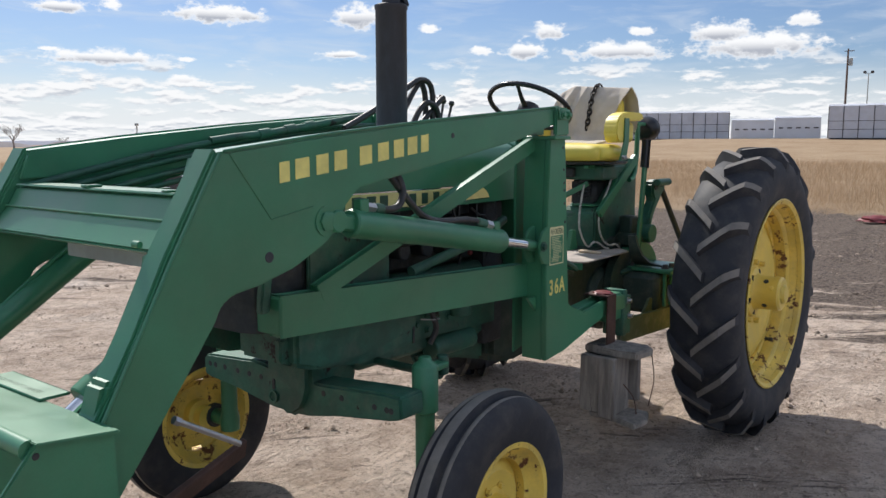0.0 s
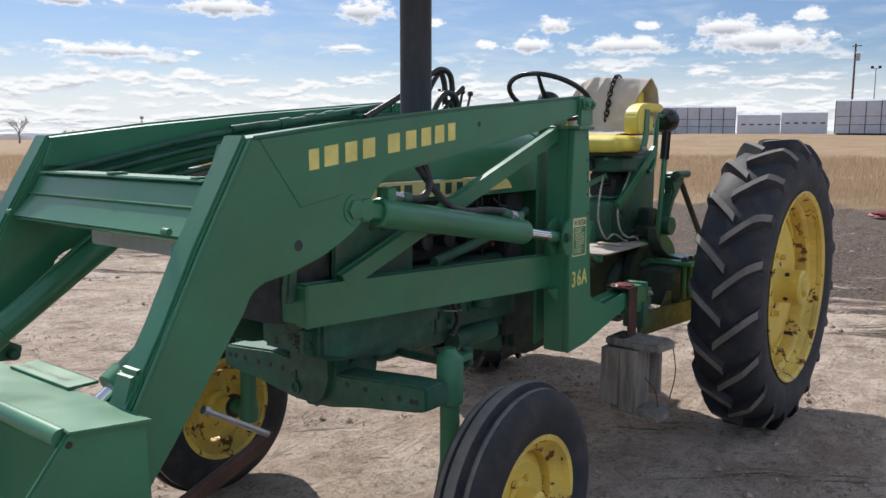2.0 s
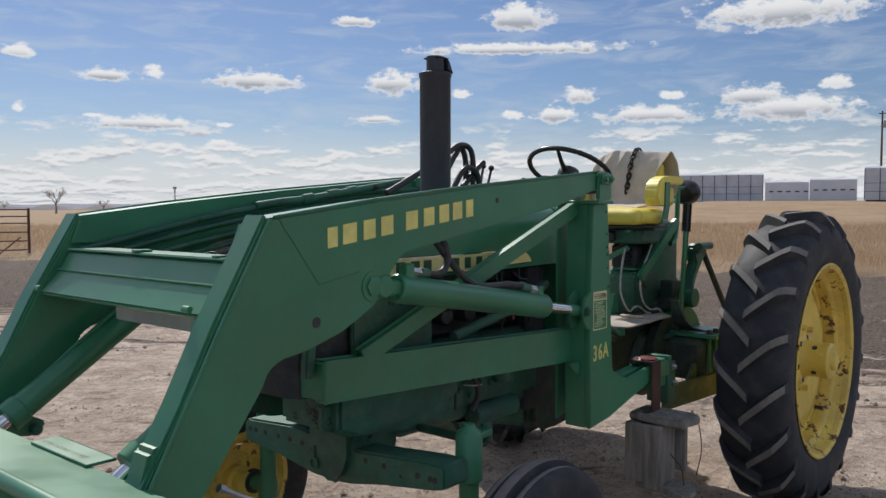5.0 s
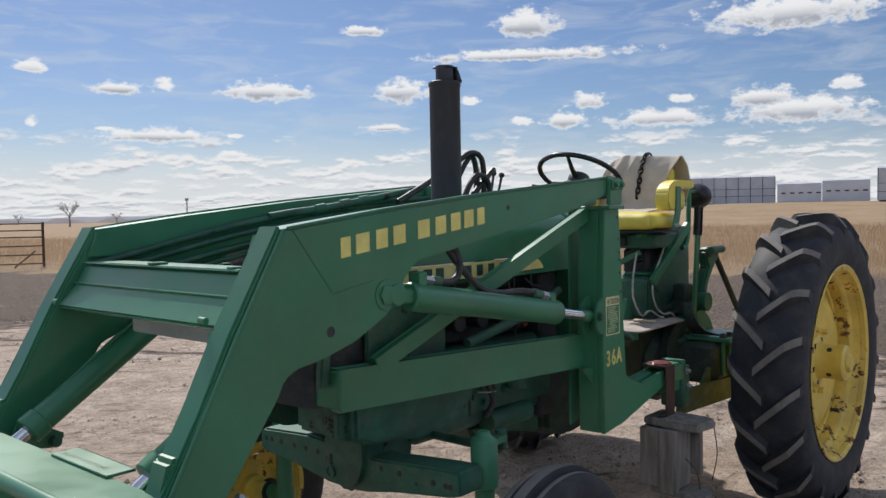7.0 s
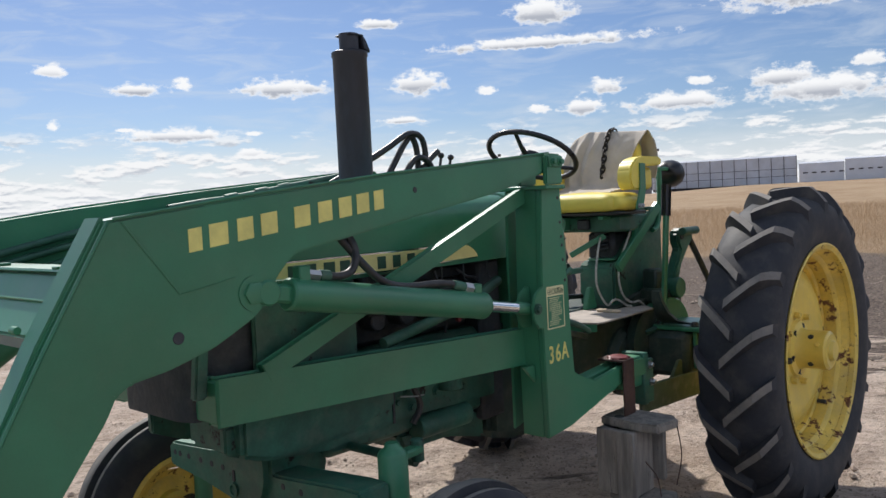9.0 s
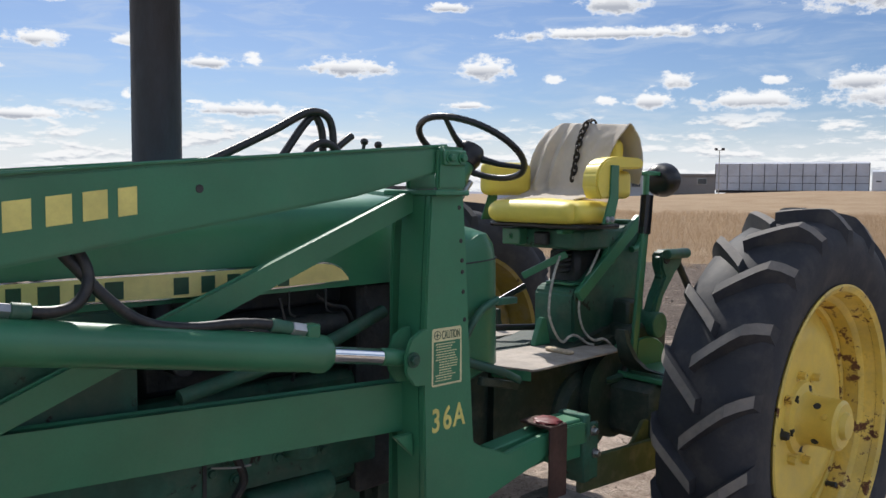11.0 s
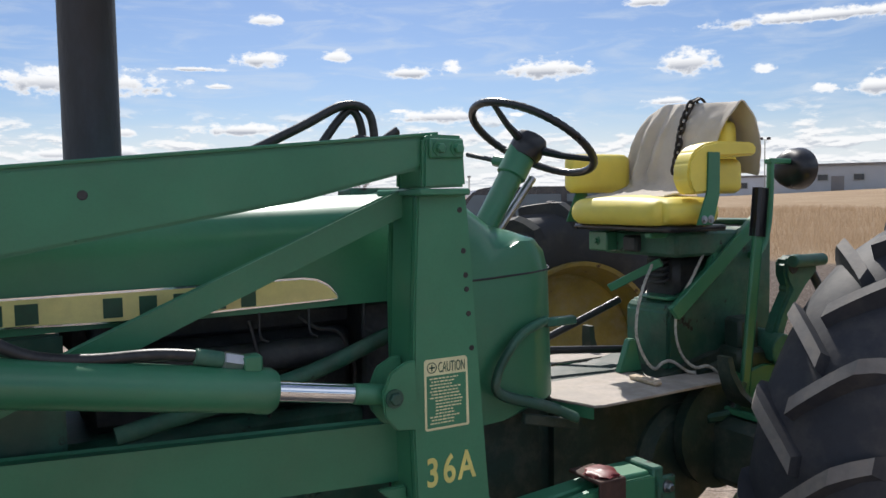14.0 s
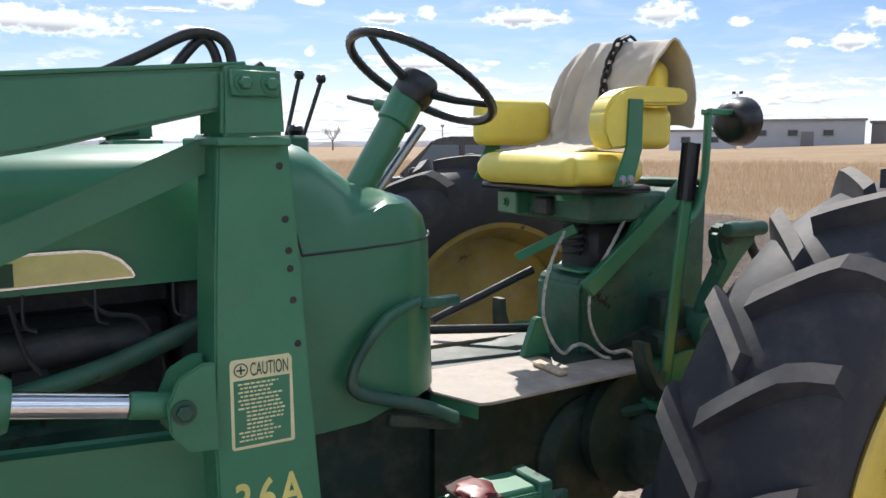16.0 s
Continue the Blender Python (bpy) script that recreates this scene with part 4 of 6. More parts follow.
# hydraulic cylinders
def lift_cylinder(side):
    def f(y):
        return y if side < 0 else my(y)

    y = f(1.712)
    a, b, c = Vector((1.735, y, 1.272)), Vector((2.545, y, 1.142)), Vector((2.806, y, 1.098))
    d = (b - a).normalized()
    barrel = part("cylinder_barrel", lathe([(0, 0), (0.040, 0), (0.045, 0.006), (0.045, 0.79), (0.047, 0.795), (0.047, 0.82), (0.040, 0.832), (0.022, 0.834), (0, 0.834)],
                  Matrix.Translation(a) @ d.to_track_quat("Z", "Y").to_matrix().to_4x4(), 28), GREEN, loader)
    part("eye", rod((1.652, y - 0.045, 1.286), (1.652, y + 0.045, 1.286), 0.034), GREEN, barrel)
    part("neck", bar((1.66, y, 1.285), (1.75, y, 1.270), 0.05, 0.05, 0.008), GREEN, barrel)
    part("port", box((1.770, y - 0.018, 1.300), (1.808, y + 0.018, 1.345), 0.004), GREEN, barrel)
    part("port", box((2.492, y - 0.018, 1.185), (2.530, y + 0.018, 1.220), 0.004), GREEN, barrel)
    part("piston_rod", rod(b, b + (c - b) * 0.70, 0.0215, 20), CHROME, barrel, "shiny chrome piston rod")
    part("rod_end", rod(b + (c - b) * 0.70, b + (c - b) * 0.98, 0.023, 18), GREEN, barrel)
    part("pin", rod((1.652, f(1.674), 1.286), (1.652, f(1.80), 1.286), 0.030, 20), GREEN, barrel)
    part("pin", bolt((1.610, f(1.6795), 1.290), (0, side, 0), 0.030, 0.012), GREEN, left_arm if side < 0 else right_arm)
    # hoses
    h = part("hose", tube([(1.806, f(1.712), 1.320), (1.866, f(1.712), 1.309), (1.93, f(1.712), 1.303), (1.972, f(1.715), 1.316), (1.994, f(1.72), 1.352), (1.992, f(1.73), 1.392), (1.965, f(1.745), 1.44), (1.935, f(1.755), 1.48)], 0.0122, 12), BLACK, loader, "black rubber hydraulic hose")
    part("fitting", rod((1.806, f(1.712), 1.320), (1.850, f(1.712), 1.312), 0.0150, 6), STEEL, h, "grey steel hose fitting")
    part("sleeve", rod((1.848, f(1.712), 1.3125), (1.885, f(1.712), 1.307), 0.0165, 14), GREEN_OLD, h)
    h = part("hose", tube([(1.915, f(1.762), 1.475), (1.945, f(1.745), 1.425), (1.985, f(1.735), 1.375), (2.025, f(1.722), 1.326), (2.075, f(1.716), 1.281), (2.135, f(1.714), 1.254), (2.22, f(1.712), 1.242), (2.32, f(1.712), 1.240), (2.40, f(1.712), 1.229), (2.49, f(1.712), 1.206)], 0.0122, 12), BLACK, loader, "black rubber hydraulic hose")
    part("fitting", rod((2.400, f(1.712), 1.229), (2.455, f(1.712), 1.215), 0.0165, 14), GREEN_OLD, h)
    part("fitting_nut", rod((2.455, f(1.712), 1.215), (2.493, f(1.712), 1.205), 0.0185, 6), STEEL, h)
    # bucket cylinder inside the arm
    y = f(1.872)
    a, b = Vector((1.45, y, 1.205)), Vector((0.960, y, 0.878))
    q = part("bucket_cylinder", rod(a, b, 0.042, 22), GREEN, loader)
    part("piston_rod", rod(b, b + (b - a).normalized() * 0.12, 0.022, 14), CHROME, q, "chrome piston rod")
    part("line", tube([a + Vector((-0.05, 0, 0.03)), (a + b) / 2 + Vector((0, 0, 0.055)), b + Vector((0.06, 0, 0.075)), b + Vector((0.02, 0, 0.03))], 0.008, 8), GREEN, q)
    part("mount", prism([(1.40, 1.235), (1.52, 1.22), (1.47, 1.15), (1.41, 1.16)], f(1.79), f(1.92), "y", 0.005), GREEN, q)
    part("gland", rod(b - (b - a).normalized() * 0.05, b + (b - a).normalized() * 0.004, 0.047, 22), GREEN, q)


lift_cylinder(-1)
lift_cylinder(1)
# lower link ears and pin of the arms
for s, f in ((-1, lambda y: y), (1, my)):
    part("front_boss", prism([(0.882, 0.862), (0.955, 0.875), (0.975, 0.945), (0.945, 0.968), (0.912, 0.962)], f(1.692), f(1.776), "y", 0.012), GREEN, left_arm if s < 0 else right_arm)
    part("link", prism([(1.05, 0.86), (1.10, 0.83), (1.075, 0.79), (1.00, 0.80), (0.93, 0.84), (0.96, 0.90)], f(1.79), f(1.815), "y", 0.006), GREEN, loader)
    part("link_pin", rod((1.06, f(1.76), 0.815), (1.06, f(1.84), 0.815), 0.018), GREEN_OLD, loader)
part("hitch_pin", rod((1.114, 1.715, 0.817), (1.305, 1.715, 0.701), 0.0085, 14), STEEL, loader, "bare steel pin sticking out")
part("hitch_pin_head", rod((1.104, 1.715, 0.823), (1.120, 1.715, 0.813), 0.0125, 6), STEEL, loader)
part("draw_bar", bar((0.98, 1.85, 0.475), (1.425, 1.85, 0.625), 0.02, 0.075, 0.004, (0.2, -0.5, 1)), RUST, loader, "rusty flat steel bar")

# bucket
bucket = part("bucket", prism([(0.885, 0.872), (0.715, 0.895), (0.70, 0.878), (0.84, 0.845), (0.865, 0.66), (0.860, 0.36), (0.78, 0.21), (0.40, 0.13), (0.40, 0.11), (0.80, 0.18), (0.885, 0.35), (0.890, 0.66)], 1.63, my(1.63), "y", 0.004), GREEN, loader)
for y in (1.615, my(1.615)):
    part("side_plate", prism([(0.890, 0.880), (0.720, 0.903), (0.62, 0.78), (0.42, 0.40), (0.36, 0.12), (0.80, 0.17), (0.892, 0.34), (0.897, 0.66)], min(y, y + 0.014), max(y, y + 0.014), "y", 0.004), GREEN, bucket)
part("lip", tube([(0.708, 1.63, 0.884), (0.708, my(1.63), 0.884)], 0.022, 12, curved=False), GREEN, bucket)
part("top_plate", prism([(0.895, 0.874), (0.71, 0.897), (0.71, 0.904), (0.895, 0.882)], 1.60, my(1.60), "y", 0.002), GREEN, bucket)
part("hinge_strip", bar((0.90, 2.24, 0.886), (0.905, 1.98, 0.886), 0.022, 0.012, 0.003), GREEN_OLD, bucket)
part("step_plate", box((0.875, 1.93, 0.884), (0.955, 2.24, 0.892), 0.002), GREEN, bucket)
part("hole", rod((0.715, 1.6135, 0.872), (0.715, 1.62, 0.872), 0.008), DARK, bucket, "dark bolt hole")

# steel lines and hoses along the right arm
for drop, r, x0 in ((0.0, 0.0125, 1.225), (0.036, 0.0115, 1.30), (0.082, 0.0115, 1.40), (0.118, 0.0105, 1.55)):
    part("pipe", tube([(x, 2.662, z - drop) for x, z in ((x0, 1.376 + (x0 - 1.225) * 0.222), (1.66, 1.470), (1.95, 1.519), (2.40, 1.575), (2.95, 1.605))], r, 10), GREEN_OLD, loader, "dull green painted steel pipe")
hl = part("hose_line", tube([(1.93, 2.655, 1.524), (2.06, 2.652, 1.541), (2.21, 2.650, 1.556), (2.45, 2.640, 1.592), (2.75, 2.60, 1.640)], 0.016, 10), GREEN_OLD, loader)
for x, z in ((2.19, 1.555), (2.33, 1.575), (2.44, 1.591)):
    part("coupling", rod((x - 0.028, 2.650, z - 0.005), (x + 0.028, 2.646, z + 0.004), 0.021, 12), GREEN_OLD, hl)
for pts in ([(2.55, 2.54, 1.58), (2.74, 2.55, 1.659), (2.93, 2.55, 1.749), (3.07, 2.55, 1.820), (3.155, 2.55, 1.815), (3.185, 2.55, 1.75), (3.185, 2.55, 1.60)],
            [(2.93, 2.57, 1.60), (2.997, 2.57, 1.688), (3.066, 2.57, 1.776), (3.115, 2.57, 1.812), (3.15, 2.57, 1.75), (3.152, 2.57, 1.60)],
            [(3.00, 2.53, 1.60), (3.06, 2.53, 1.68), (3.12, 2.53, 1.715), (3.19, 2.53, 1.69), (3.22, 2.53, 1.60)],
            [(3.10, 2.55, 1.62), (3.17, 2.55, 1.675), (3.235, 2.55, 1.725), (3.275, 2.55, 1.752)]):
    part("hose", tube(pts, 0.0145, 10), BLACK, loader, "black rubber hydraulic hose")
valve = part("control_valve", box((3.10, 2.56, 1.44), (3.42, 2.68, 1.56), 0.01), GREEN_OLD, loader)
for x0, x1, top in ((3.386, 3.438, 1.740), (3.440, 3.511, 1.731)):
    lv = part("lever", rod((x0, 2.672, 1.54), (x1, 2.674, top), 0.007, 8), DARK, valve)
    part("knob", lathe([(0, -0.016), (0.012, -0.012), (0.017, 0), (0.012, 0.012), (0, 0.016)], Matrix.Translation((x1, 2.674, top + 0.007)), 16), PLASTIC, lv)
part("knob", lathe([(0, -0.02), (0.02, -0.014), (0.026, 0), (0.02, 0.014), (0, 0.02)], Matrix.Translation((3.40, 2.62, 1.575)), 16), PLASTIC, valve)


# ---- tractor ----
tractor = thing("tractor", (3.3, YC, G), "old green farm tractor with yellow wheels and seat", "tractor")


def loft(sections, bm=None):
    """Skins closed outlines of equal length (lists of points)."""
    out = bm or bmesh.new()
    rings = [[out.verts.new(p) for p in s] for s in sections]
    n = len(rings[0])
    made = [out.faces.new(rings[0]), out.faces.new(rings[-1][::-1])]
    for a, b in zip(rings, rings[1:]):
        for i in range(n):
            made.append(out.faces.new((a[i], b[i], b[(i + 1) % n], a[(i + 1) % n])))
    bmesh.ops.recalc_face_normals(out, faces=made)
    return out


def hood_outline(x, half, top, bottom, shoulder=0.10, crown=0.015):
    pts = [(x, YC - half, bottom), (x, YC - half, top - shoulder)]
    for k in range(1, 7):
        a = math.pi / 2 * k / 6
        pts.append((x, YC - half + shoulder * (1 - math.cos(a)), top - shoulder + shoulder * math.sin(a)))
    pts.append((x, YC, top + crown))
    return pts + [(x, my(p[1]), p[2]) for p in reversed(pts[:-1])]


part("hood", loft([hood_outline(1.69, 0.235, 1.455, 1.27, 0.11), hood_outline(1.74, 0.270, 1.485, 1.265, 0.11), hood_outline(2.0, 0.285, 1.502, 1.262), hood_outline(2.6, 0.292, 1.515, 1.268), hood_outline(3.04, 0.292, 1.522, 1.272)]), GREEN, tractor)
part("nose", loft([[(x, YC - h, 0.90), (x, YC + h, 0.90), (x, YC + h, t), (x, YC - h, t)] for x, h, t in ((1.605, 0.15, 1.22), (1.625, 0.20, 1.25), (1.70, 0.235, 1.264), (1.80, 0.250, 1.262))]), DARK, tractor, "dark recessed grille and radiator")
for f in (lambda y: y, my):
    part("grille_post", prism([(1.585, 0.98), (1.625, 0.98), (1.655, 1.262), (1.615, 1.262)], f(1.955), f(1.985), "y", 0.006), GREEN_OLD, tractor, "greasy green upright beside the grille")
# the screens' darker green holds the shade behind the braces
for f in (lambda y: y, my):
    part("side_screen", prism([(1.79, 0.90), (2.19, 0.90), (2.19, 1.26), (1.79, 1.26)], f(1.955), f(1.975), "y", 0.006), GREEN_OLD, tractor, "green side screen panel")
# name strip along the left side of the hood
strip = part("name_strip", prism([(1.772, 1.342), (1.80, 1.290), (2.30, 1.275), (2.79, 1.287), (2.785, 1.302), (2.765, 1.325), (2.735, 1.340), (2.70, 1.345), (2.30, 1.343)], 1.926, 1.940, "y", 0.003), CHROME, tractor, "chrome-edged yellow name strip")
part("strip_face", prism([(1.782, 1.338), (1.806, 1.295), (2.30, 1.280), (2.784, 1.291), (2.780, 1.300), (2.760, 1.321), (2.732, 1.335), (2.70, 1.340), (2.30, 1.338)], 1.9235, 1.9255, "y", 0), STRIP, strip, "yellow strip")
for x, w in ((1.915, 0.030), (1.985, 0.045), (2.06, 0.045), (2.125, 0.042), (2.285, 0.038), (2.355, 0.036), (2.425, 0.036), (2.50, 0.038), (2.57, 0.034)):
    part("letter_block", box((x - w / 2, 1.9220, 1.288), (x + w / 2, 1.9233, 1.329), 0), DECAL_GREEN, strip, "dark green lettering block")
part("rivet", lathe([(0, 0), (0.006, 0), (0.004, 0.004), (0, 0.005)], Matrix.Translation((1.797, 1.9233, 1.322)) @ pose(0, 0, 0, 90, 0, 0), 12), DARK, strip)

# engine
engine = part("engine_block", box((2.10, 2.036, 0.665), (2.95, my(2.036), 1.00), 0.02), GREEN_OLD, tractor, "dark greasy green engine block")
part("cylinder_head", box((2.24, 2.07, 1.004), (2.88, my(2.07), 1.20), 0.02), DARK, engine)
part("oil_pan", prism([(2.44, 0.664), (2.94, 0.664), (2.94, 0.535), (2.73, 0.588), (2.48, 0.590)], 2.06, my(2.06), "y", 0.015), GREEN_OLD, engine)
for k in range(4):
    part("port", rod((2.33 + 0.14 * k, 2.00, 1.10), (2.33 + 0.14 * k, 2.08, 1.10), 0.035, 14), DARK, engine)
# manifold, latches and head are coloured near-black to hold the hood's shade
part("manifold", rod((2.27, 2.005, 1.155), (2.82, 2.005, 1.155), 0.036, 14), DARK, engine)
part("exhaust_pipe", rod((2.269, 2.01, 1.16), (2.269, 2.01, 1.56), 0.028, 14), SOOT, engine)
part("filter", rod((2.66, 1.985, 0.80), (2.66, 1.985, 0.96), 0.048, 18), GREEN_OLD, engine)
part("starter", rod((2.50, 2.02, 0.68), (2.78, 2.02, 0.68), 0.045, 18), GREEN_OLD, engine)
part("pipe", tube([(2.28, 1.93, 1.035), (2.5, 1.93, 1.075), (2.72, 1.93, 1.120), (2.93, 1.95, 1.185)], 0.020, 10), GREEN_OLD, engine, "greasy dark green pipe")
part("wire", tube([(2.58, 1.96, 1.25), (2.60, 1.95, 1.16), (2.63, 1.95, 1.10), (2.62, 1.96, 1.02)], 0.005, 6), BLACK, engine)
part("wire", tube([(2.70, 1.96, 1.25), (2.74, 1.95, 1.22), (2.80, 1.95, 1.20), (2.84, 1.96, 1.10), (2.82, 1.97, 1.02)], 0.005, 6), BLACK, engine)
for x in (2.60, 2.72, 2.86):
    part("latch", tube([(x, 1.945, 1.27), (x, 1.942, 1.215), (x + 0.02, 1.945, 1.20)], 0.0032, 6), DARK, engine)
part("red_cap", rod((2.70, 1.97, 1.06), (2.70, 1.955, 1.06), 0.010, 10), RED, engine)
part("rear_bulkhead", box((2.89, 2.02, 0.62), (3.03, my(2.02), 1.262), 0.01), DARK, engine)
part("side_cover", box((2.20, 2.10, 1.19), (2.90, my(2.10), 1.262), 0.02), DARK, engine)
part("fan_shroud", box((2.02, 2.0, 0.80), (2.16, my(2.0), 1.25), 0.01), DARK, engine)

# muffler
muffler = part("muffler", lathe([(0.0, -0.07), (0.045, -0.07), (0.060, -0.058), (0.058, -0.03), (0.058, 0.405), (0.061, 0.41), (0.061, 0.423), (0.050, 0.428), (0.033, 0.43), (0.033, 0.485), (0.030, 0.485), (0.030, 0.435), (0.0, 0.435)], Matrix.Translation((2.269, 2.010, 1.592)), 32), SOOT, tractor, "sooty black upright muffler")
part("rain_flap", bar((2.242, 2.010, 2.072), (2.304, 2.010, 2.070), 0.075, 0.006, 0.002), SOOT, muffler)
part("rain_flap_side", prism([(2.298, 2.074), (2.316, 2.064), (2.338, 2.022), (2.332, 2.016), (2.304, 2.030)], 1.978, 2.038, "y", 0.003), SOOT, muffler)

# frame, front axle
# darker green on frame and axle: grease, plus shade put into the colour
for f in (lambda y: y, my):
    part("side_frame", prism([(1.70, 0.87), (2.95, 0.86), (2.95, 0.72), (2.40, 0.735), (2.10, 0.705), (1.82, 0.74), (1.70, 0.79)], f(2.005), f(2.035), "y", 0.006), GREEN_OLD, tractor)
    for x, z in ((2.40, 0.80), (2.45, 0.83), (2.47, 0.77), (2.60, 0.80), (2.75, 0.79)):
        part("frame_bolt", bolt((x, f(2.004), z), (0, -1 if f(2.0) < YC else 1, 0), 0.012, 0.012), GREEN_OLD, tractor)
    part("frame_slot", box((2.375, min(f(2.0), f(2.006)), 0.73), (2.385, max(f(2.0), f(2.006)), 0.86), 0), DARK, tractor)
front_axle = part("front_axle", prism([(my(2.10), 0.665), (my(2.10), 0.53), (2.70, 0.585), (2.70, 0.580), (2.715, 0.595), (2.715, 0.660), (2.69, 0.674), (2.4, 0.694), (2.30, 0.685), (2.05, 0.665), (1.74, 0.69), (1.66, 0.69), (1.655, 0.615), (1.70, 0.60), (1.95, 0.565), (2.10, 0.535), (2.16, 0.53)][3:] + [(2.30, 0.53), (my(1.95), 0.565)], 1.905, 2.025, "x", 0.008), GREEN_OLD, tractor)
part("axle_pivot", prism([(2.075, 0.86), (2.075, 0.64), (2.090, 0.590), (2.115, 0.550), (2.155, 0.527), (2.195, 0.521), (2.240, 0.527), (2.280, 0.550), (2.305, 0.590), (2.312, 0.64), (2.312, 0.86)], 1.885, 2.14, "x", 0.028), GREEN_OLD, tractor, "big rounded green axle pivot casting")
part("front_frame_lip", box((1.74, 2.272, 0.850), (2.36, my(1.965), 0.893), 0.01), GREEN_OLD, tractor)
part("front_frame", prism([(1.735, 0.895), (2.36, 0.895), (2.36, 0.80), (2.20, 0.765), (2.02, 0.742), (1.84, 0.742), (1.735, 0.775)], 1.965, 2.27, "y", 0.014), GREEN_OLD, tractor, "green cast front frame")
part("pivot_ring", lathe([(0.024, 0), (0.024, 0.008), (0.017, 0.008), (0.017, 0)], Matrix.Translation((1.884, 2.262, 0.585)) @ pose(0, 0, 0, 0, -90, 0), 20, closed=True), GREEN_OLD, tractor)
part("pivot_slot", box((1.881, 2.255, 0.612), (1.887, 2.27, 0.65), 0.002), DARK, tractor)
for k, y in enumerate((1.70, 1.72, 1.775, 1.93, 2.02, 2.36, 2.43, 2.50, 2.58, 2.64, 2.675)):
    part("axle_hole", rod((1.9035, y, 0.636), (1.915, y, 0.636), 0.011, 14), DARK, front_axle, "dark bolt hole")
part("tie_rod", rod((2.20, 1.72, 0.690), (2.20, my(1.72), 0.690), 0.016, 12), GREEN_OLD, tractor)


def front_wheel(f, s):
    """s: -1 for the wheel on the yard's side."""
    kp = f(1.69)
    k = part("kingpin", lathe([(0, 0.29), (0.040, 0.29), (0.042, 0.34), (0.034, 0.38), (0.034, 0.59), (0.046, 0.60), (0.046, 0.755), (0.04, 0.765), (0.025, 0.775), (0.02, 0.79), (0, 0.79)], Matrix.Translation((2.07, kp, 0)), 20), GREEN, tractor)
    part("steering_arm", bar((2.07, kp, 0.74), (2.20, f(1.71), 0.735), 0.045, 0.026, 0.006), GREEN, k)
    part("ball_joint", rod((2.20, f(1.715), 0.695), (2.20, f(1.715), 0.765), 0.022, 12), GREEN_OLD, k)
    part("spindle", rod((2.07, kp, 0.335), (2.07, f(1.54), 0.332), 0.034, 18), GREEN, k)
    part("seal", rod((2.07, f(1.60), 0.333), (2.07, f(1.57), 0.332), 0.052, 20), DARK, k)
    c = Vector((2.055, 1.405, 0.343) if s < 0 else (2.025, f(1.515), 0.338))
    m = Matrix.Translation(c) @ pose(0, 0, 0, 90 * 1, 0, 0) @ (Matrix() if s < 0 else pose(0, 0, 0, 180, 0, 0))
    # local z points outwards
    w = part("front_wheel", lathe([(0.205, 0.075), (0.227, 0.082), (0.296, 0.092), (0.334, 0.082), (0.355, 0.068), (0.363, 0.058), (0.363, 0.040), (0.357, 0.034), (0.357, 0.026), (0.378, 0.020), (0.378, -0.020), (0.357, -0.026), (0.357, -0.034), (0.363, -0.040), (0.363, -0.058), (0.355, -0.068), (0.334, -0.082), (0.296, -0.092), (0.227, -0.082), (0.205, -0.075)], m, 64, closed=True), RUBBER, tractor, "black ribbed front tyre with worn grey ribs")
    for z, r in ((0.0, 0.3788), (0.049, 0.3635), (-0.049, 0.3635)):
        hw = 0.018 if abs(z) < 0.01 else 0.008
        part("rib_face", lathe([(r, z + hw), (r + 0.0012, z + hw * 0.8), (r + 0.0012, z - hw * 0.8), (r, z - hw)], m, 64), RUBBER_WORN, w, "worn grey tread rib")
    rim = part("rim", lathe([(0.205, 0.080), (0.222, 0.083), (0.224, 0.078), (0.210, 0.070), (0.200, 0.062), (0.196, 0.045), (0.178, 0.040), (0.172, 0.02), (0.172, -0.03), (0.196, -0.045), (0.210, -0.070), (0.224, -0.078), (0.222, -0.083), (0.203, -0.080), (0.188, -0.05), (0.16, -0.03), (0.16, 0.03), (0.19, 0.05)], m, 56, closed=True), YELLOW_RUST, w, "yellow steel rim with rust")
    face = YELLOW if s < 0 else YELLOW_RUST
    part("disc", lathe([(0.148, 0.002), (0.138, 0.012), (0.120, 0.022), (0.085, 0.012), (0.07, 0.012), (0.0, 0.012), (0.0, 0.004), (0.085, 0.002), (0.12, 0.012), (0.138, 0.002), (0.148, -0.006)], m, 48, closed=True), face, w, "yellow wheel disc")
    # the disc's edge is open in four slots
    for k2 in range(4):
        a0 = 2 * math.pi * k2 / 4 + 0.25
        bm, rings = bmesh.new(), []
        for k3 in range(13):
            q = a0 + (math.pi / 2 - 0.34) * k3 / 12
            rings.append([bm.verts.new(m @ Vector((r * math.cos(q), r * math.sin(q), z))) for r, z in ((0.146, 0.002), (0.174, -0.012), (0.174, -0.020), (0.146, -0.006))])
        for ra, rb in zip(rings, rings[1:]):
            for k3 in range(4):
                bm.faces.new((ra[k3], ra[(k3 + 1) % 4], rb[(k3 + 1) % 4], rb[k3]))
        bm.faces.new(rings[0])
        bm.faces.new(rings[-1])
        bmesh.ops.recalc_face_normals(bm, faces=bm.faces)
        part("disc_edge", bm, face, w)
    part("hub", lathe([(0, 0.095), (0.03, 0.095), (0.042, 0.085), (0.046, 0.02), (0.065, 0.016), (0.065, -0.035), (0.045, -0.04), (0.045, -0.08), (0, -0.08)], m, 28), YELLOW, w, "yellow wheel hub")
    for k2 in range(6):
        a = 2 * math.pi * k2 / 6
        p = m @ Vector((0.068 * math.cos(a), 0.068 * math.sin(a), 0.014))
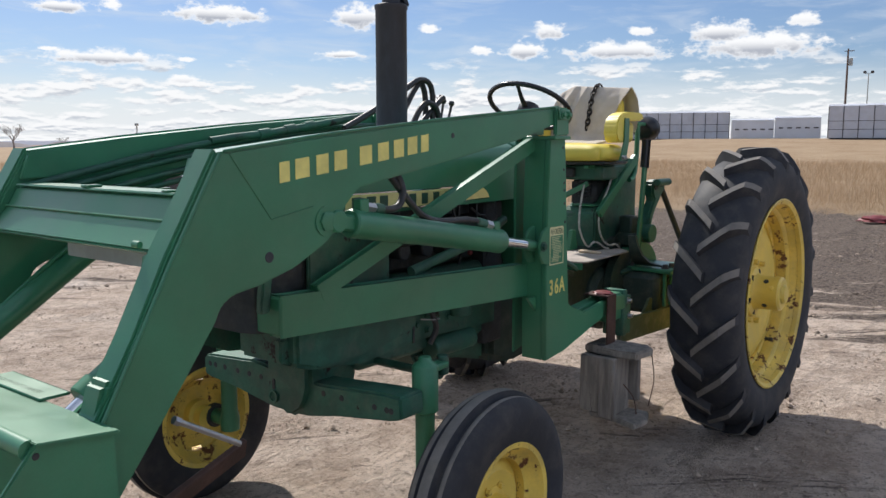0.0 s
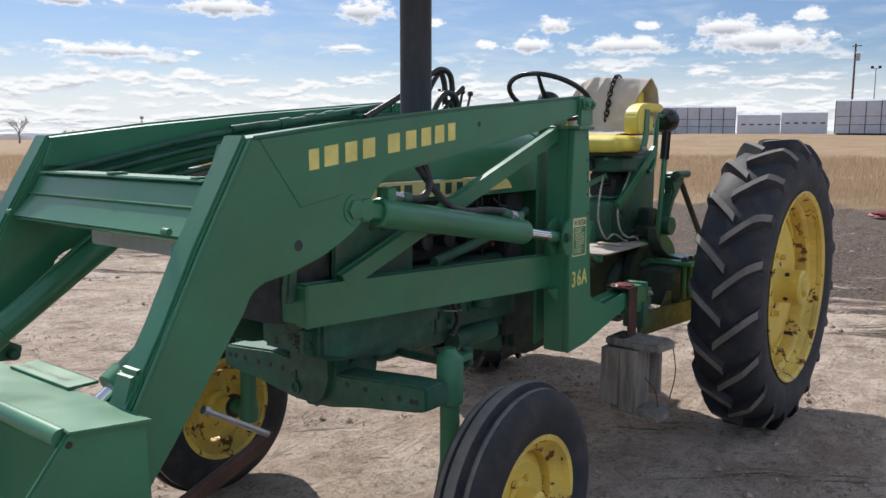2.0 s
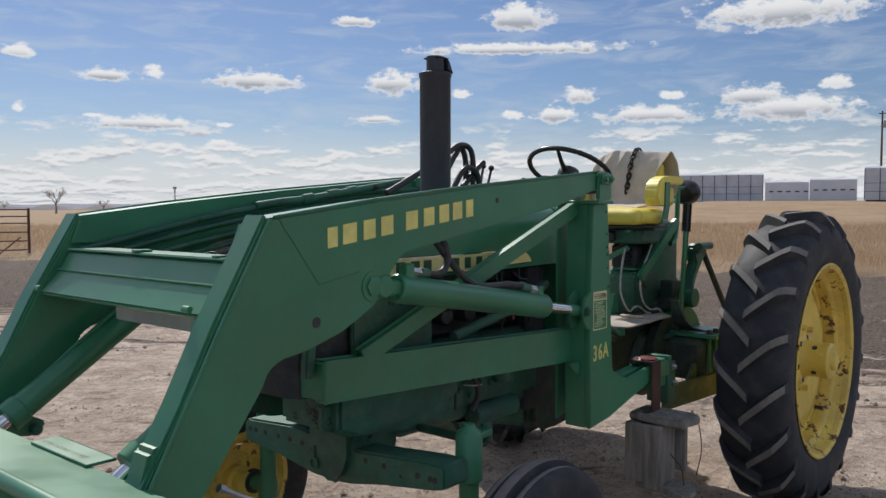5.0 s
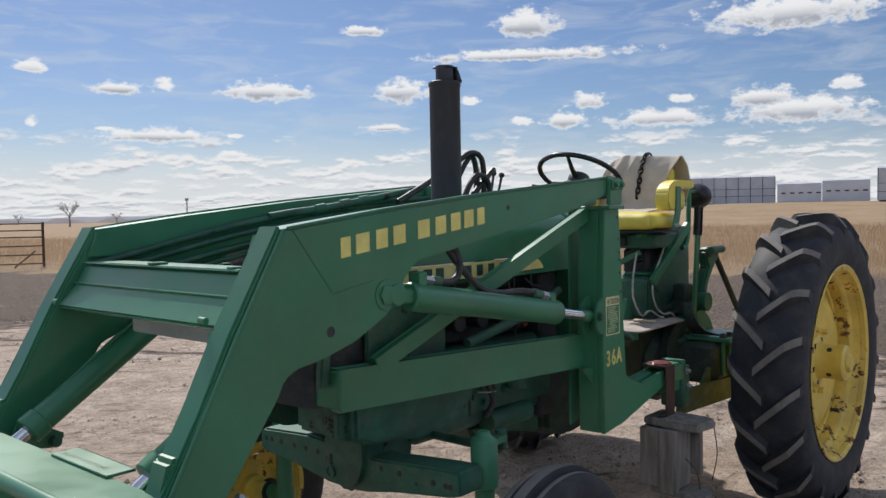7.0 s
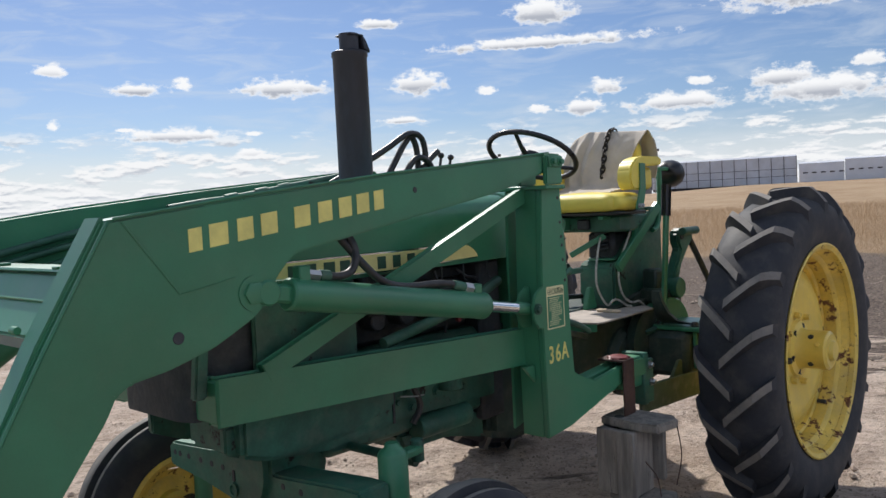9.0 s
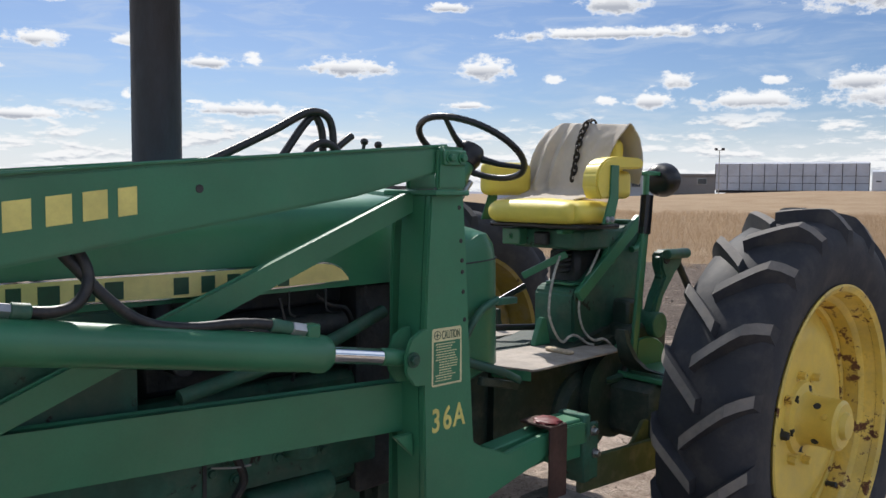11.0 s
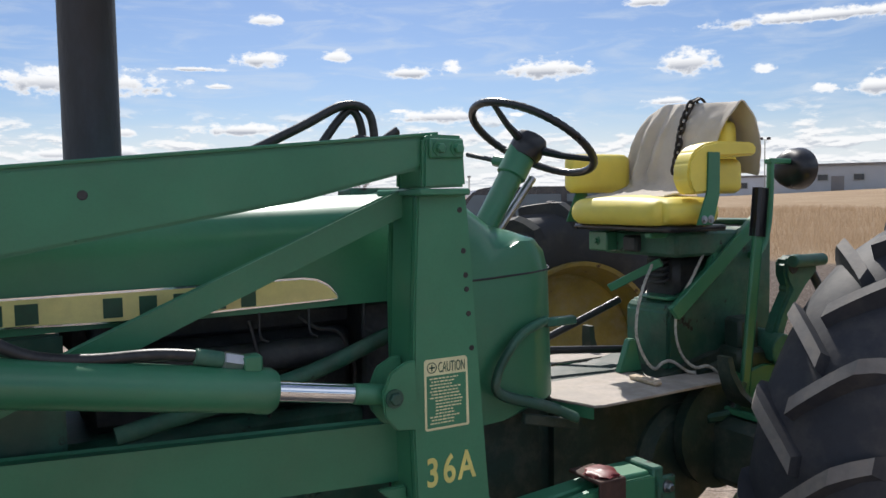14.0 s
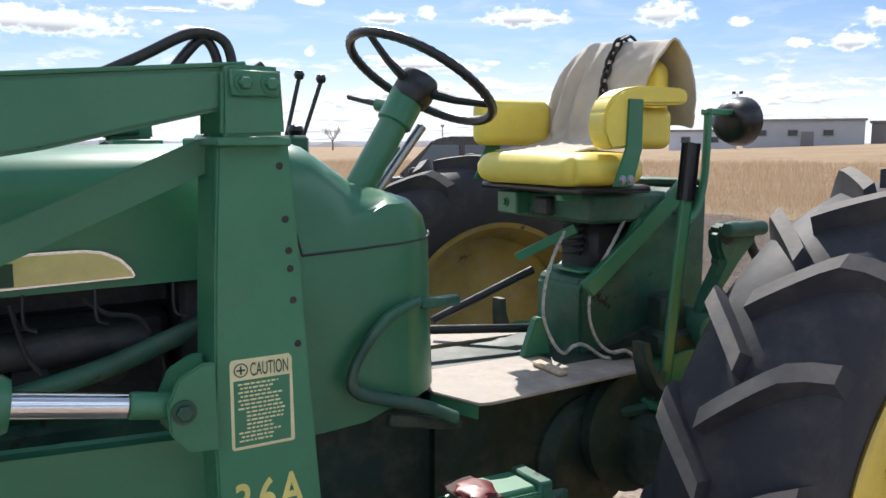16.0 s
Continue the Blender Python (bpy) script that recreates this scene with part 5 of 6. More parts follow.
        part("wheel_bolt", bolt(p, m.to_3x3() @ Vector((0, 0, 1)), 0.010, 0.014), YELLOW_RUST, w)


front_wheel(lambda y: y, -1)
front_wheel(my, 1)

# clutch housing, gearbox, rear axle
part("clutch_housing", prism([(2.95, 0.530), (3.16, 0.47), (3.50, 0.47), (3.50, 0.98), (3.20, 1.02), (2.95, 1.02)], 2.03, my(2.03), "y", 0.03), GREEN_BLACK, tractor)
part("gearbox", prism([(3.504, 0.50), (4.70, 0.50), (4.70, 0.97), (4.30, 0.97), (4.0, 0.90), (3.504, 0.90)], 2.04, my(2.04), "y", 0.03), GREEN_BLACK, tractor)
part("axle_trumpet_flange", rod((4.40, 2.04, 0.735), (4.40, 1.96, 0.735), 0.20, 28), GREEN, tractor)
for f in (lambda y: y, my):
    ah = part("axle_housing", lathe([(0, 0), (0.155, 0), (0.155, 0.04), (0.125, 0.07), (0.115, 0.30), (0.13, 0.33), (0.13, 0.37), (0.06, 0.38), (0.045, 0.39), (0.045, 0.62), (0, 0.62)], Matrix.Translation((4.362, f(2.0), 0.728)) @ (pose(0, 0, 0, 90, 0, 0) if f(2.0) < YC else pose(0, 0, 0, -90, 0, 0)), 28), GREEN, tractor)
    part("axle_shaft", rod((4.362, f(1.62), 0.722), (4.362, f(1.23), 0.722), 0.040, 18), STEEL, ah)
    # curved upright that carried a mudguard, with its flange and bolts
    fb = part("fender_bracket", loft([[(x - 0.012, f(y0), z), (x + 0.012, f(y0), z), (x + 0.012, f(y1), z), (x - 0.012, f(y1), z)] for x, z, y0, y1 in ((4.125, 1.00, 1.88, 1.92), (4.13, 0.95, 1.87, 1.92), (4.15, 0.89, 1.85, 1.92), (4.18, 0.848, 1.82, 1.92), (4.235, 0.822, 1.74, 1.92))]), GREEN_BLACK, tractor)
    part("fender_shelf", box((4.18, min(f(1.70), f(2.02)), 0.790), (4.52, max(f(1.70), f(2.02)), 0.815), 0.006), GREEN, tractor)
    for x in (4.22, 4.30, 4.38):
        part("bolt", bolt((x, f(1.752), 0.815), (0, 0, 1), 0.014, 0.024), DARK, fb)
        part("long_bolt", rod((x, f(1.752), 0.790), (x, f(1.752), 0.60), 0.010, 10), GREEN, fb)
    part("axle_case", box((4.03, min(f(1.70), f(2.03)), 0.605), (4.52, max(f(1.70), f(2.03)), 0.824), 0.03), GREEN_BLACK, ah, "dark green cast axle case")
    part("case_flange", lathe([(0, 0), (0.175, 0), (0.175, 0.03), (0.155, 0.04), (0.145, 0.06), (0, 0.06)], Matrix.Translation((3.97, f(2.02), 0.68)) @ (pose(0, 0, 0, 90, 0, 0) if f(2.0) < YC else pose(0, 0, 0, -90, 0, 0)), 36), GREEN_BLACK, ah)


def tyre_lug(m, a, side, parent, s):
    """One slanting bar of the tread: side +1 or -1 of the middle, worn pale on its face."""
    R0, R1, rows = 0.700, 0.764, 8
    bm = bmesh.new()
    lower, upper = [], []
    for k in range(rows):
        t = k / (rows - 1)
        z = side * (-0.020 + 0.186 * t)
        ang = a + s * 0.225 * t ** 0.95
        half = 0.0200 - 0.001 * t
        drop = 0.0 if t < 0.68 else ((t - 0.68) / 0.32) ** 1.4 * 0.075
        for r, out, w in ((R0 - drop * 0.9 - 0.004, lower, half * 1.55), (R1 - drop, upper, half)):
            out.append([bm.verts.new(m @ Vector((r * math.cos(ang + e * w / r), r * math.sin(ang + e * w / r), z))) for e in (-1, 1)])
    for k in range(rows - 1):
        la, lb, ua, ub = lower[k], lower[k + 1], upper[k], upper[k + 1]
        bm.faces.new((la[0], lb[0], ub[0], ua[0]))
        bm.faces.new((la[1], ua[1], ub[1], lb[1]))
        bm.faces.new((ua[0], ub[0], ub[1], ua[1])).material_index = 1
    bm.faces.new((lower[0][0], upper[0][0], upper[0][1], lower[0][1]))
    bm.faces.new((lower[-1][0], lower[-1][1], upper[-1][1], upper[-1][0]))
    bmesh.ops.recalc_face_normals(bm, faces=bm.faces)
    ob = part("lug", bm, RUBBER, parent, smooth=30)
    ob.data.materials.append(RUBBER_WORN)


def rear_wheel(f, s):
    c = Vector((4.368, f(1.337), 0.733))
    m = Matrix.Translation(c) @ pose(0, 0, 0, 90, 0, 0) @ (Matrix() if s < 0 else pose(0, 0, 0, 180, 0, 0))
    w = part("rear_wheel", lathe([(0.472, 0.135), (0.497, 0.148), (0.555, 0.164), (0.602, 0.170), (0.648, 0.164), (0.686, 0.145), (0.714, 0.10), (0.728, 0.0), (0.714, -0.10), (0.686, -0.145), (0.648, -0.164), (0.602, -0.170), (0.555, -0.164), (0.497, -0.148), (0.472, -0.135)], m, 96, closed=True), RUBBER, tractor, "big black tractor tyre with worn slanting lugs")
    n = 19
    for k in range(n):
        for side in (-1, 1):
            first = radians(180 - (3.7 if side > 0 else 12.9)) if s < 0 else radians(0.0 if side > 0 else 9.5)
            tyre_lug(m, first + 2 * math.pi * k / n, side, w, s)
    # the far wheel takes the yellow with shade put into its colour
    face = YELLOW if s < 0 else YELLOW_SHADED
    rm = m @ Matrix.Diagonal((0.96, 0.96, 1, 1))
    part("rim_flange", lathe([(0.488, 0.128), (0.492, 0.150), (0.512, 0.160), (0.520, 0.156), (0.514, 0.146), (0.498, 0.136), (0.492, 0.126)], rm, 96, closed=True), YELLOW_RUST if s < 0 else YELLOW_SHADED, w, "rust-eaten rim edge")
    part("rim", lathe([(0.491, 0.126), (0.486, 0.112), (0.483, 0.092), (0.470, 0.086), (0.456, 0.074), (0.447, 0.045), (0.446, 0.020), (0.432, 0.012), (0.430, -0.012), (0.445, -0.020), (0.446, -0.05), (0.470, -0.08), (0.486, -0.12), (0.514, -0.146), (0.512, -0.160), (0.492, -0.150), (0.484, -0.12), (0.468, -0.086), (0.458, -0.06), (0.458, 0.05), (0.480, 0.10)], rm, 96, closed=True), YELLOW_RUST if s < 0 else YELLOW_SHADED, w, "rust-streaked yellow steel rim")
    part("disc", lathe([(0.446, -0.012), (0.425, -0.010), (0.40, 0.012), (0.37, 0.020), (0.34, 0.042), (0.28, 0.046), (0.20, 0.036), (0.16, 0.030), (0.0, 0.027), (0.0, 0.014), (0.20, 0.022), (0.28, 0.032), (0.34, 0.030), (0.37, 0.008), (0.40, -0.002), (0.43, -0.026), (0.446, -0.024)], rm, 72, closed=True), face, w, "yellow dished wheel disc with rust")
    if s < 0:
        part("rim_channel", lathe([(0.4525, 0.073), (0.4438, 0.045), (0.4428, 0.022), (0.4448, 0.022), (0.4458, 0.045), (0.4545, 0.073)], rm, 96, closed=True), RIM_RUST, w, "rusty channel inside the rim")
        part("valve_stem", rod(rm @ Vector((0.30, -0.33, 0.02)), rm @ Vector((0.295, -0.325, 0.06)), 0.010, 10), DARK, w)
    hm = m @ Matrix.Translation((0, 0, 0.085))
    part("hub", lathe([(0, 0.115), (0.042, 0.115), (0.048, 0.105), (0.050, 0.098), (0.078, 0.098), (0.090, 0.088), (0.092, 0.060), (0.088, 0.050), (0.090, -0.02), (0.100, -0.035), (0.13, -0.042), (0.140, -0.062), (0, -0.062)], hm, 36), face, w, "yellow cast wheel hub")
    for k in range(6):
        a = 2 * math.pi * k / 6 + 0.25
        part("hub_gap", box((0.093, -0.009, -0.060), (0.122, 0.009, -0.034), 0.004, None, hm @ pose(0, 0, 0, 0, 0, math.degrees(a))), DARK, w, "dark gap round the hub clamp")
    for k in range(4):
        a = 2 * math.pi * k / 4 + 0.7
        q = m.to_3x3() @ Vector((math.cos(a), math.sin(a), 0))
        part("hub_hole", rod(hm @ Vector((0.080 * math.cos(a), 0.080 * math.sin(a), 0.025)), hm @ Vector((0.0925 * math.cos(a), 0.0925 * math.sin(a), 0.025)), 0.013, 12), DARK, w, "dark hole in the hub")
    hubm = m.to_3x3() @ Vector((0, 0, 1))
    for k in range(8):
        a = 2 * math.pi * k / 8 + 0.2
        part("wheel_bolt", bolt(hm @ Vector((0.165 * math.cos(a), 0.165 * math.sin(a), -0.062)), hubm, 0.016, 0.036), (DARK if k % 4 == 0 else YELLOW_RUST) if s < 0 else YELLOW_SHADED, w)
    for k in range(3):
        a = 2 * math.pi * k / 3 + 0.6
        p = hm @ Vector((0.072 * math.cos(a), 0.072 * math.sin(a), 0.06))
        part("clamp_bolt", bolt(p, m.to_3x3() @ Vector((math.cos(a), math.sin(a), 0)), 0.013, 0.022), YELLOW_RUST, w)


rear_wheel(lambda y: y, -1)
rear_wheel(my, 1)


# cowl with dash, steering column and wheel
def cowl_ring(y, grow, rear):
    """Outline of the cowl at y; rear: where its back edge stands there."""
    k = (rear - 3.045) / 0.515
    pts = [(3.045, 0.90), (3.045, 1.30), (3.045, 1.490 + grow), (3.07, 1.524 + grow), (3.13, 1.532 + grow), (3.20, 1.513 + grow), (3.27, 1.470 + grow), (3.33, 1.428 + grow), (3.42, 1.415 + grow * 0.4),
           (3.490, 1.398), (3.530, 1.360), (3.548, 1.30), (3.554, 1.10), (3.560, 0.93), (3.40, 0.90)]
    return [(3.045 + (x - 3.045) * k, y, z) for x, z in pts]


part("cowl", loft([cowl_ring(y, g, r) for y, g, r in ((1.950, -0.095, 3.40), (1.958, -0.05, 3.445), (1.985, -0.018, 3.485), (2.03, 0.002, 3.520), (2.10, 0.014, 3.548), (YC, 0.020, 3.560), (my(2.10), 0.014, 3.548), (my(2.03), 0.002, 3.520), (my(1.985), -0.018, 3.485), (my(1.958), -0.05, 3.445), (my(1.950), -0.095, 3.40))]), GREEN, tractor, "rounded green cowl behind the hood")
part("cowl_seam", tube([(3.135, 1.949, 1.300), (3.25, 1.949, 1.302), (3.388, 1.950, 1.306), (3.44, 1.960, 1.308), (3.478, 1.985, 1.309), (3.512, 2.03, 1.310), (3.545, 2.10, 1.311)], 0.003, 6, curved=False), DARK, tractor)
part("cowl_seam", tube([(3.075, 2.10, 1.519), (3.078, 2.03, 1.508), (3.084, 1.985, 1.486), (3.094, 1.957, 1.450), (3.108, 1.948, 1.39), (3.125, 1.948, 1.33), (3.135, 1.949, 1.30)], 0.0026, 6, curved=False), DARK, tractor)
part("foot_guard", tube([(3.52, 1.91, 0.875), (3.40, 1.91, 0.93), (3.25, 1.91, 0.99), (3.24, 1.912, 1.04), (3.285, 1.918, 1.10), (3.345, 1.925, 1.145), (3.43, 1.94, 1.165)], 0.0175, 12, squash=0.75), GREEN_OLD, tractor)
part("clutch_pedal", box((3.45, 1.955, 1.140), (3.565, 1.985, 1.165), 0.004), GREEN_OLD, tractor)
part("step_brace", bar((3.34, 1.93, 0.90), (3.56, 1.95, 0.84), 0.02, 0.03, 0.004), GREEN_BLACK, tractor)
column = part("steering_column", rod((3.415, YC + 0.02, 1.40), (3.575, YC + 0.02, 1.655), 0.040, 22), GREEN, tractor)
axis = Vector((0.57, 0.0, 0.82)).normalized()
part("collar", rod((3.533, YC + 0.02, 1.588), (3.586, YC + 0.02, 1.675), 0.049, 22), GREEN, column)
part("signal_lever", rod((3.545, YC + 0.06, 1.635), (3.505, YC + 0.235, 1.672), 0.008, 8), DARK, column)
part("signal_box", rod((3.545, YC + 0.05, 1.635), (3.535, YC + 0.11, 1.645), 0.020, 10), GREEN, column)
WHEEL = Matrix.Translation((3.614, YC + 0.012, 1.712)) @ Vector((0.52, 0.0, 0.854)).to_track_quat("Z", "Y").to_matrix().to_4x4()
sw = part("steering_wheel", tube([WHEEL @ Vector((0.2145 * math.cos(t), 0.2145 * math.sin(t), 0)) for t in (2 * math.pi * k / 96 for k in range(96))], [0.0125 + 0.0012 * (k % 2) for k in range(96)], 10, curved=False, closed=True), PLASTIC, tractor, "black three-spoked steering wheel with a ribbed grip")
part("hub", lathe([(0, -0.075), (0.048, -0.075), (0.056, -0.05), (0.056, -0.01), (0.05, 0.004), (0.02, 0.012), (0, 0.012)], WHEEL, 24), PLASTIC, sw)
for k in range(3):
    a = radians((100, 222, 347)[k])
    part("spoke", tube([WHEEL @ Vector((0.03 * math.cos(a), 0.03 * math.sin(a), -0.03)), WHEEL @ Vector((0.12 * math.cos(a), 0.12 * math.sin(a), -0.022)), WHEEL @ Vector((0.212 * math.cos(a), 0.212 * math.sin(a), 0))], [0.016, 0.011, 0.009], 8, curved=False), PLASTIC, sw)
part("gear_lever", rod((3.46, YC + 0.05, 1.36), (3.63, YC + 0.03, 1.585), 0.014, 12), STEEL, tractor, "grey steel gear lever")
part("throttle_lever", bar((3.50, YC + 0.13, 1.38), (3.62, YC + 0.13, 1.52), 0.012, 0.03, 0.003), GREEN, tractor)

# platform
pl = part("platform", prism([(3.52, 2.20), (3.52, 2.03), (3.585, 1.902), (3.62, 1.895), (4.18, 1.945), (4.24, 2.02), (4.24, 2.20)], 0.896, 0.904, "z", 0.002), PLATFORM, tractor, "worn grey-tan platform with chipped green paint")
part("skirt", prism([(3.52, 2.04), (3.585, 1.906), (3.59, 1.915), (3.53, 2.045)], 0.86, 0.895, "z", 0.002), GREEN, pl)
part("platform_patch", bar((3.905, 2.1, 0.912), (3.925, 1.985, 0.912), 0.035, 0.014, 0.004), PALE_WOOD, pl, "wood sliver lying on the platform")
part("platform_right", prism([(3.52, my(2.04)), (3.58, my(1.90)), (4.2, my(1.92)), (4.24, my(2.04))], 0.896, 0.904, "z", 0.002), PLATFORM, tractor)
part("pedal", prism([(3.92, 0.905), (4.02, 0.905), (3.99, 1.02), (3.965, 1.02)], 2.17, 2.20, "y", 0.004), GREEN, tractor)
part("pedal_rod", rod((3.55, 2.36, 0.99), (4.05, 2.28, 0.96), 0.014, 10), PLASTIC, tractor)
part("pedal_rod", rod((3.82, 2.52, 0.96), (4.15, 2.42, 1.12), 0.014, 10), PLASTIC, tractor)

# rockshaft housing under the seat, seat base
part("rear_housing", prism([(4.065, 0.905), (4.065, 1.118), (4.09, 1.145), (4.14, 1.15), (4.42, 1.40), (4.58, 1.40), (4.58, 0.905)], 2.095, 2.30, "y", 0.01), GREEN_OLD, tractor, "greasy green sheet-metal housing under the seat")
part("seat_support", box((4.15, 2.14, 1.14), (4.33, 2.30, 1.304), 0.02), DARK, tractor)
part("housing_rail", bar((4.07, 2.075, 1.112), (4.46, 2.050, 1.432), 0.026, 0.054, 0.004), GREEN, tractor)
part("hatch", box((4.075, 2.11, 1.152), (4.15, 2.25, 1.164), 0.004), GREEN, tractor)
part("hatch_arm", bar((3.99, 2.30, 1.185), (4.10, 2.16, 1.285), 0.02, 0.03, 0.003), GREEN, tractor)
part("housing_ear", prism([(4.20, 1.23), (4.26, 1.345), (4.31, 1.35), (4.34, 1.32), (4.30, 1.24)], 2.06, 2.08, "y", 0.004), GREEN, tractor)
part("top_plate", box((4.44, 2.10, 1.405), (4.56, 2.45, 1.425), 0.005), GREEN_OLD, tractor)
sb = part("seat_base", box((4.07, 2.06, 1.305), (4.38, 2.43, 1.392), 0.012), GREEN_OLD, tractor)
part("slide_rail", box((3.99, 2.10, 1.372), (4.072, 2.13, 1.392), 0.004), GREEN, sb)
part("slide_block", box((4.04, 2.22, 1.318), (4.072, 2.29, 1.376), 0.008), DARK, sb)
part("latch_plate", box((4.02, 2.345, 1.315), (4.072, 2.445, 1.388), 0.005), GREEN, sb)
part("latch_bolt", bolt((4.02, 2.40, 1.352), (-1, 0, 0), 0.011, 0.012), GREEN, sb)
part("seat_spring", tube([(4.115 + 0.030 * math.cos(t * 0.7), 2.19 + 0.030 * math.sin(t * 0.7), 1.20 + 0.0024 * t) for t in range(44)], 0.0065, 6, curved=False), DARK, sb)


def cushion(lo, hi, r, bm=None, puff=0.02, n=12, corner=0.0):
    """A padded block: rounded all over and swollen on top."""
    out = bm or bmesh.new()
    start = len(out.verts)
    got = bmesh.ops.create_cube(out, size=2.0)["verts"]
    edges = list({e for v in got for e in v.link_edges})
    bmesh.ops.subdivide_edges(out, edges=edges, cuts=n, use_grid_fill=True)
    out.verts.ensure_lookup_table()
    c = Vector([(a + b) / 2 for a, b in zip(lo, hi)])
    h = Vector([(b - a) / 2 for a, b in zip(lo, hi)])
    inner = Vector([max(k - r, 0.001) for k in h])
    for v in out.verts[start:]:
        p = Vector((v.co.x * h.x, v.co.y * h.y, v.co.z * h.z))
        q = Vector([max(-i, min(i, k)) for i, k in zip(inner, p)])
        d = p - q
        p = q + (d.normalized() * r if d.length > 1e-6 else d)
        if corner:
            # round the plan: squash the corner squares into quarter discs
            cx, cy = max(h.x - corner, 0.0), max(h.y - corner, 0.0)
            dx, dy = max(abs(p.x) - cx, 0.0), max(abs(p.y) - cy, 0.0)
            if dx > 0 and dy > 0:
                k = max(dx, dy) / math.hypot(dx, dy)
                p.x, p.y = math.copysign(cx + dx * k, p.x), math.copysign(cy + dy * k, p.y)
        if v.co.z > 0:
            p.z += puff * (1 - v.co.x ** 2) * (1 - v.co.y ** 2) * v.co.z
        v.co = c + p
    return out


seat = part("seat", cushion((3.938, 1.990, 1.415), (4.265, 2.515, 1.505), 0.044, puff=0.016, n=18, corner=0.11), VINYL, tractor, "glossy yellow vinyl tractor seat")
part("seat_pan", box((3.985, 2.005, 1.395), (4.255, 2.49, 1.416), 0.008), PLASTIC, seat, "black seat pan")
part("backrest", cushion((4.322, 2.085, 1.525), (4.402, 2.44, 1.785), 0.04, puff=0.0), VINYL, seat)
for f in (lambda y: y, my):
    # side bolster, padded arm and its green bracket
    right = f(1.965) > YC
    dx, dy = (-0.05, 0.05) if right else (0.0, 0.0)
    a, b = sorted((f(1.965) + dy, f(2.035) + dy))
    shape = [(4.045, 1.535), (4.028, 1.570), (4.033, 1.620), (4.055, 1.657), (4.095, 1.680), (4.16, 1.692), (4.325, 1.690), (4.346, 1.680), (4.346, 1.655), (4.335, 1.645), (4.17, 1.640), (4.150, 1.62), (4.148, 1.545), (4.13, 1.525), (4.06, 1.519)]
    if right:
        part("armrest", cushion((4.00, 2.505, 1.530), (4.30, 2.575, 1.682), 0.034, puff=0), VINYL, seat)
    else:
        part("armrest", prism(shape, a - 0.004, b + 0.004, "y", 0.027, segs=5), VINYL, seat)
        part("bolster", cushion((4.165, 2.0, 1.520), (4.33, 2.06, 1.638), 0.028, puff=0), VINYL, seat)
    br = part("arm_bracket", prism([(x + dx, z) for x, z in ((4.062, 1.420), (4.135, 1.420), (4.166, 1.52), (4.166, 1.655), (4.112, 1.655), (4.108, 1.53))], min(f(1.955), f(1.962)) + dy, max(f(1.955), f(1.962)) + dy, "y", 0.002), GREEN, seat, "green steel armrest bracket")
    for x in (4.093 + dx, 4.123 + dx):
        part("bolt", bolt((x, f(1.955) + dy, 1.438), (0, 1 if right else -1, 0), 0.009, 0.010), STEEL, br)

# hydraulic lever, light, lift arms at the rear
lev = part("side_lever", bar((4.255, 1.93, 0.86), (4.316, 1.93, 1.40), 0.010, 0.034, 0.003, (1, 0, 0)), GREEN, tractor)
part("grip", bar((4.312, 1.93, 1.385), (4.326, 1.93, 1.530), 0.022, 0.033, 0.008, (1, 0, 0)), PLASTIC, lev, "black rubber grip")
part("lever_foot", tube([(4.242, 1.93, 0.90), (4.225, 1.935, 0.83), (4.20, 1.95, 0.79), (4.12, 1.97, 0.78)], 0.018, 8), GREEN_OLD, lev)
light = part("work_light", lathe([(0, -0.062), (0.040, -0.060), (0.066, -0.042), (0.078, -0.008), (0.080, 0.020), (0.074, 0.028), (0, 0.030)], Matrix.Translation((4.735, 2.117, 1.608)) @ Vector((1, 0.1, 0.02)).to_track_quat("Z", "Y").to_matrix().to_4x4(), 32), PLASTIC, tractor, "round black rear work light")
part("light_post", tube([(4.564, 2.09, 1.645), (4.562, 2.09, 1.53), (4.556, 2.09, 1.43), (4.53, 2.085, 1.345), (4.49, 2.08, 1.305), (4.45, 2.08, 1.295)], 0.014, 10), GREEN, light)
part("light_arm", bar((4.545, 2.09, 1.635), (4.72, 2.11, 1.635), 0.03, 0.02, 0.004), GREEN, light)
la = part("lift_link_arm", prism([(4.40, 0.95), (4.455, 0.95), (4.52, 1.10), (4.60, 1.19), (4.655, 1.235), (4.665, 1.295), (4.62, 1.300), (4.51, 1.300), (4.488, 1.280), (4.49, 1.225), (4.515, 1.185), (4.46, 1.10)], 1.955, 2.01, "y", 0.012), GREEN_OLD, tractor, "greasy green cast lift arm")
part("lift_pin", rod((4.50, 1.94, 1.285), (4.66, 1.94, 1.285), 0.022, 14), GREEN_OLD, la)
part("lift_hole", rod((4.525, 1.95, 1.265), (4.525, 1.957, 1.265), 0.026, 18), DARK, la)
part("lift_link", rod((4.64, 1.97, 1.24), (4.98, 1.86, 0.60), 0.016, 10), DARK, la)
part("rockshaft", rod((4.45, 1.93, 0.985), (4.45, 2.10, 0.985), 0.055, 20), GREEN_OLD, tractor)
part("remote_block", box((4.30, 1.99, 0.96), (4.40, 2.07, 1.09), 0.012), GREEN_BLACK, tractor)
part("remote_block", box((4.28, 1.97, 0.91), (4.47, 2.08, 0.99), 0.015), GREEN_BLACK, tractor)
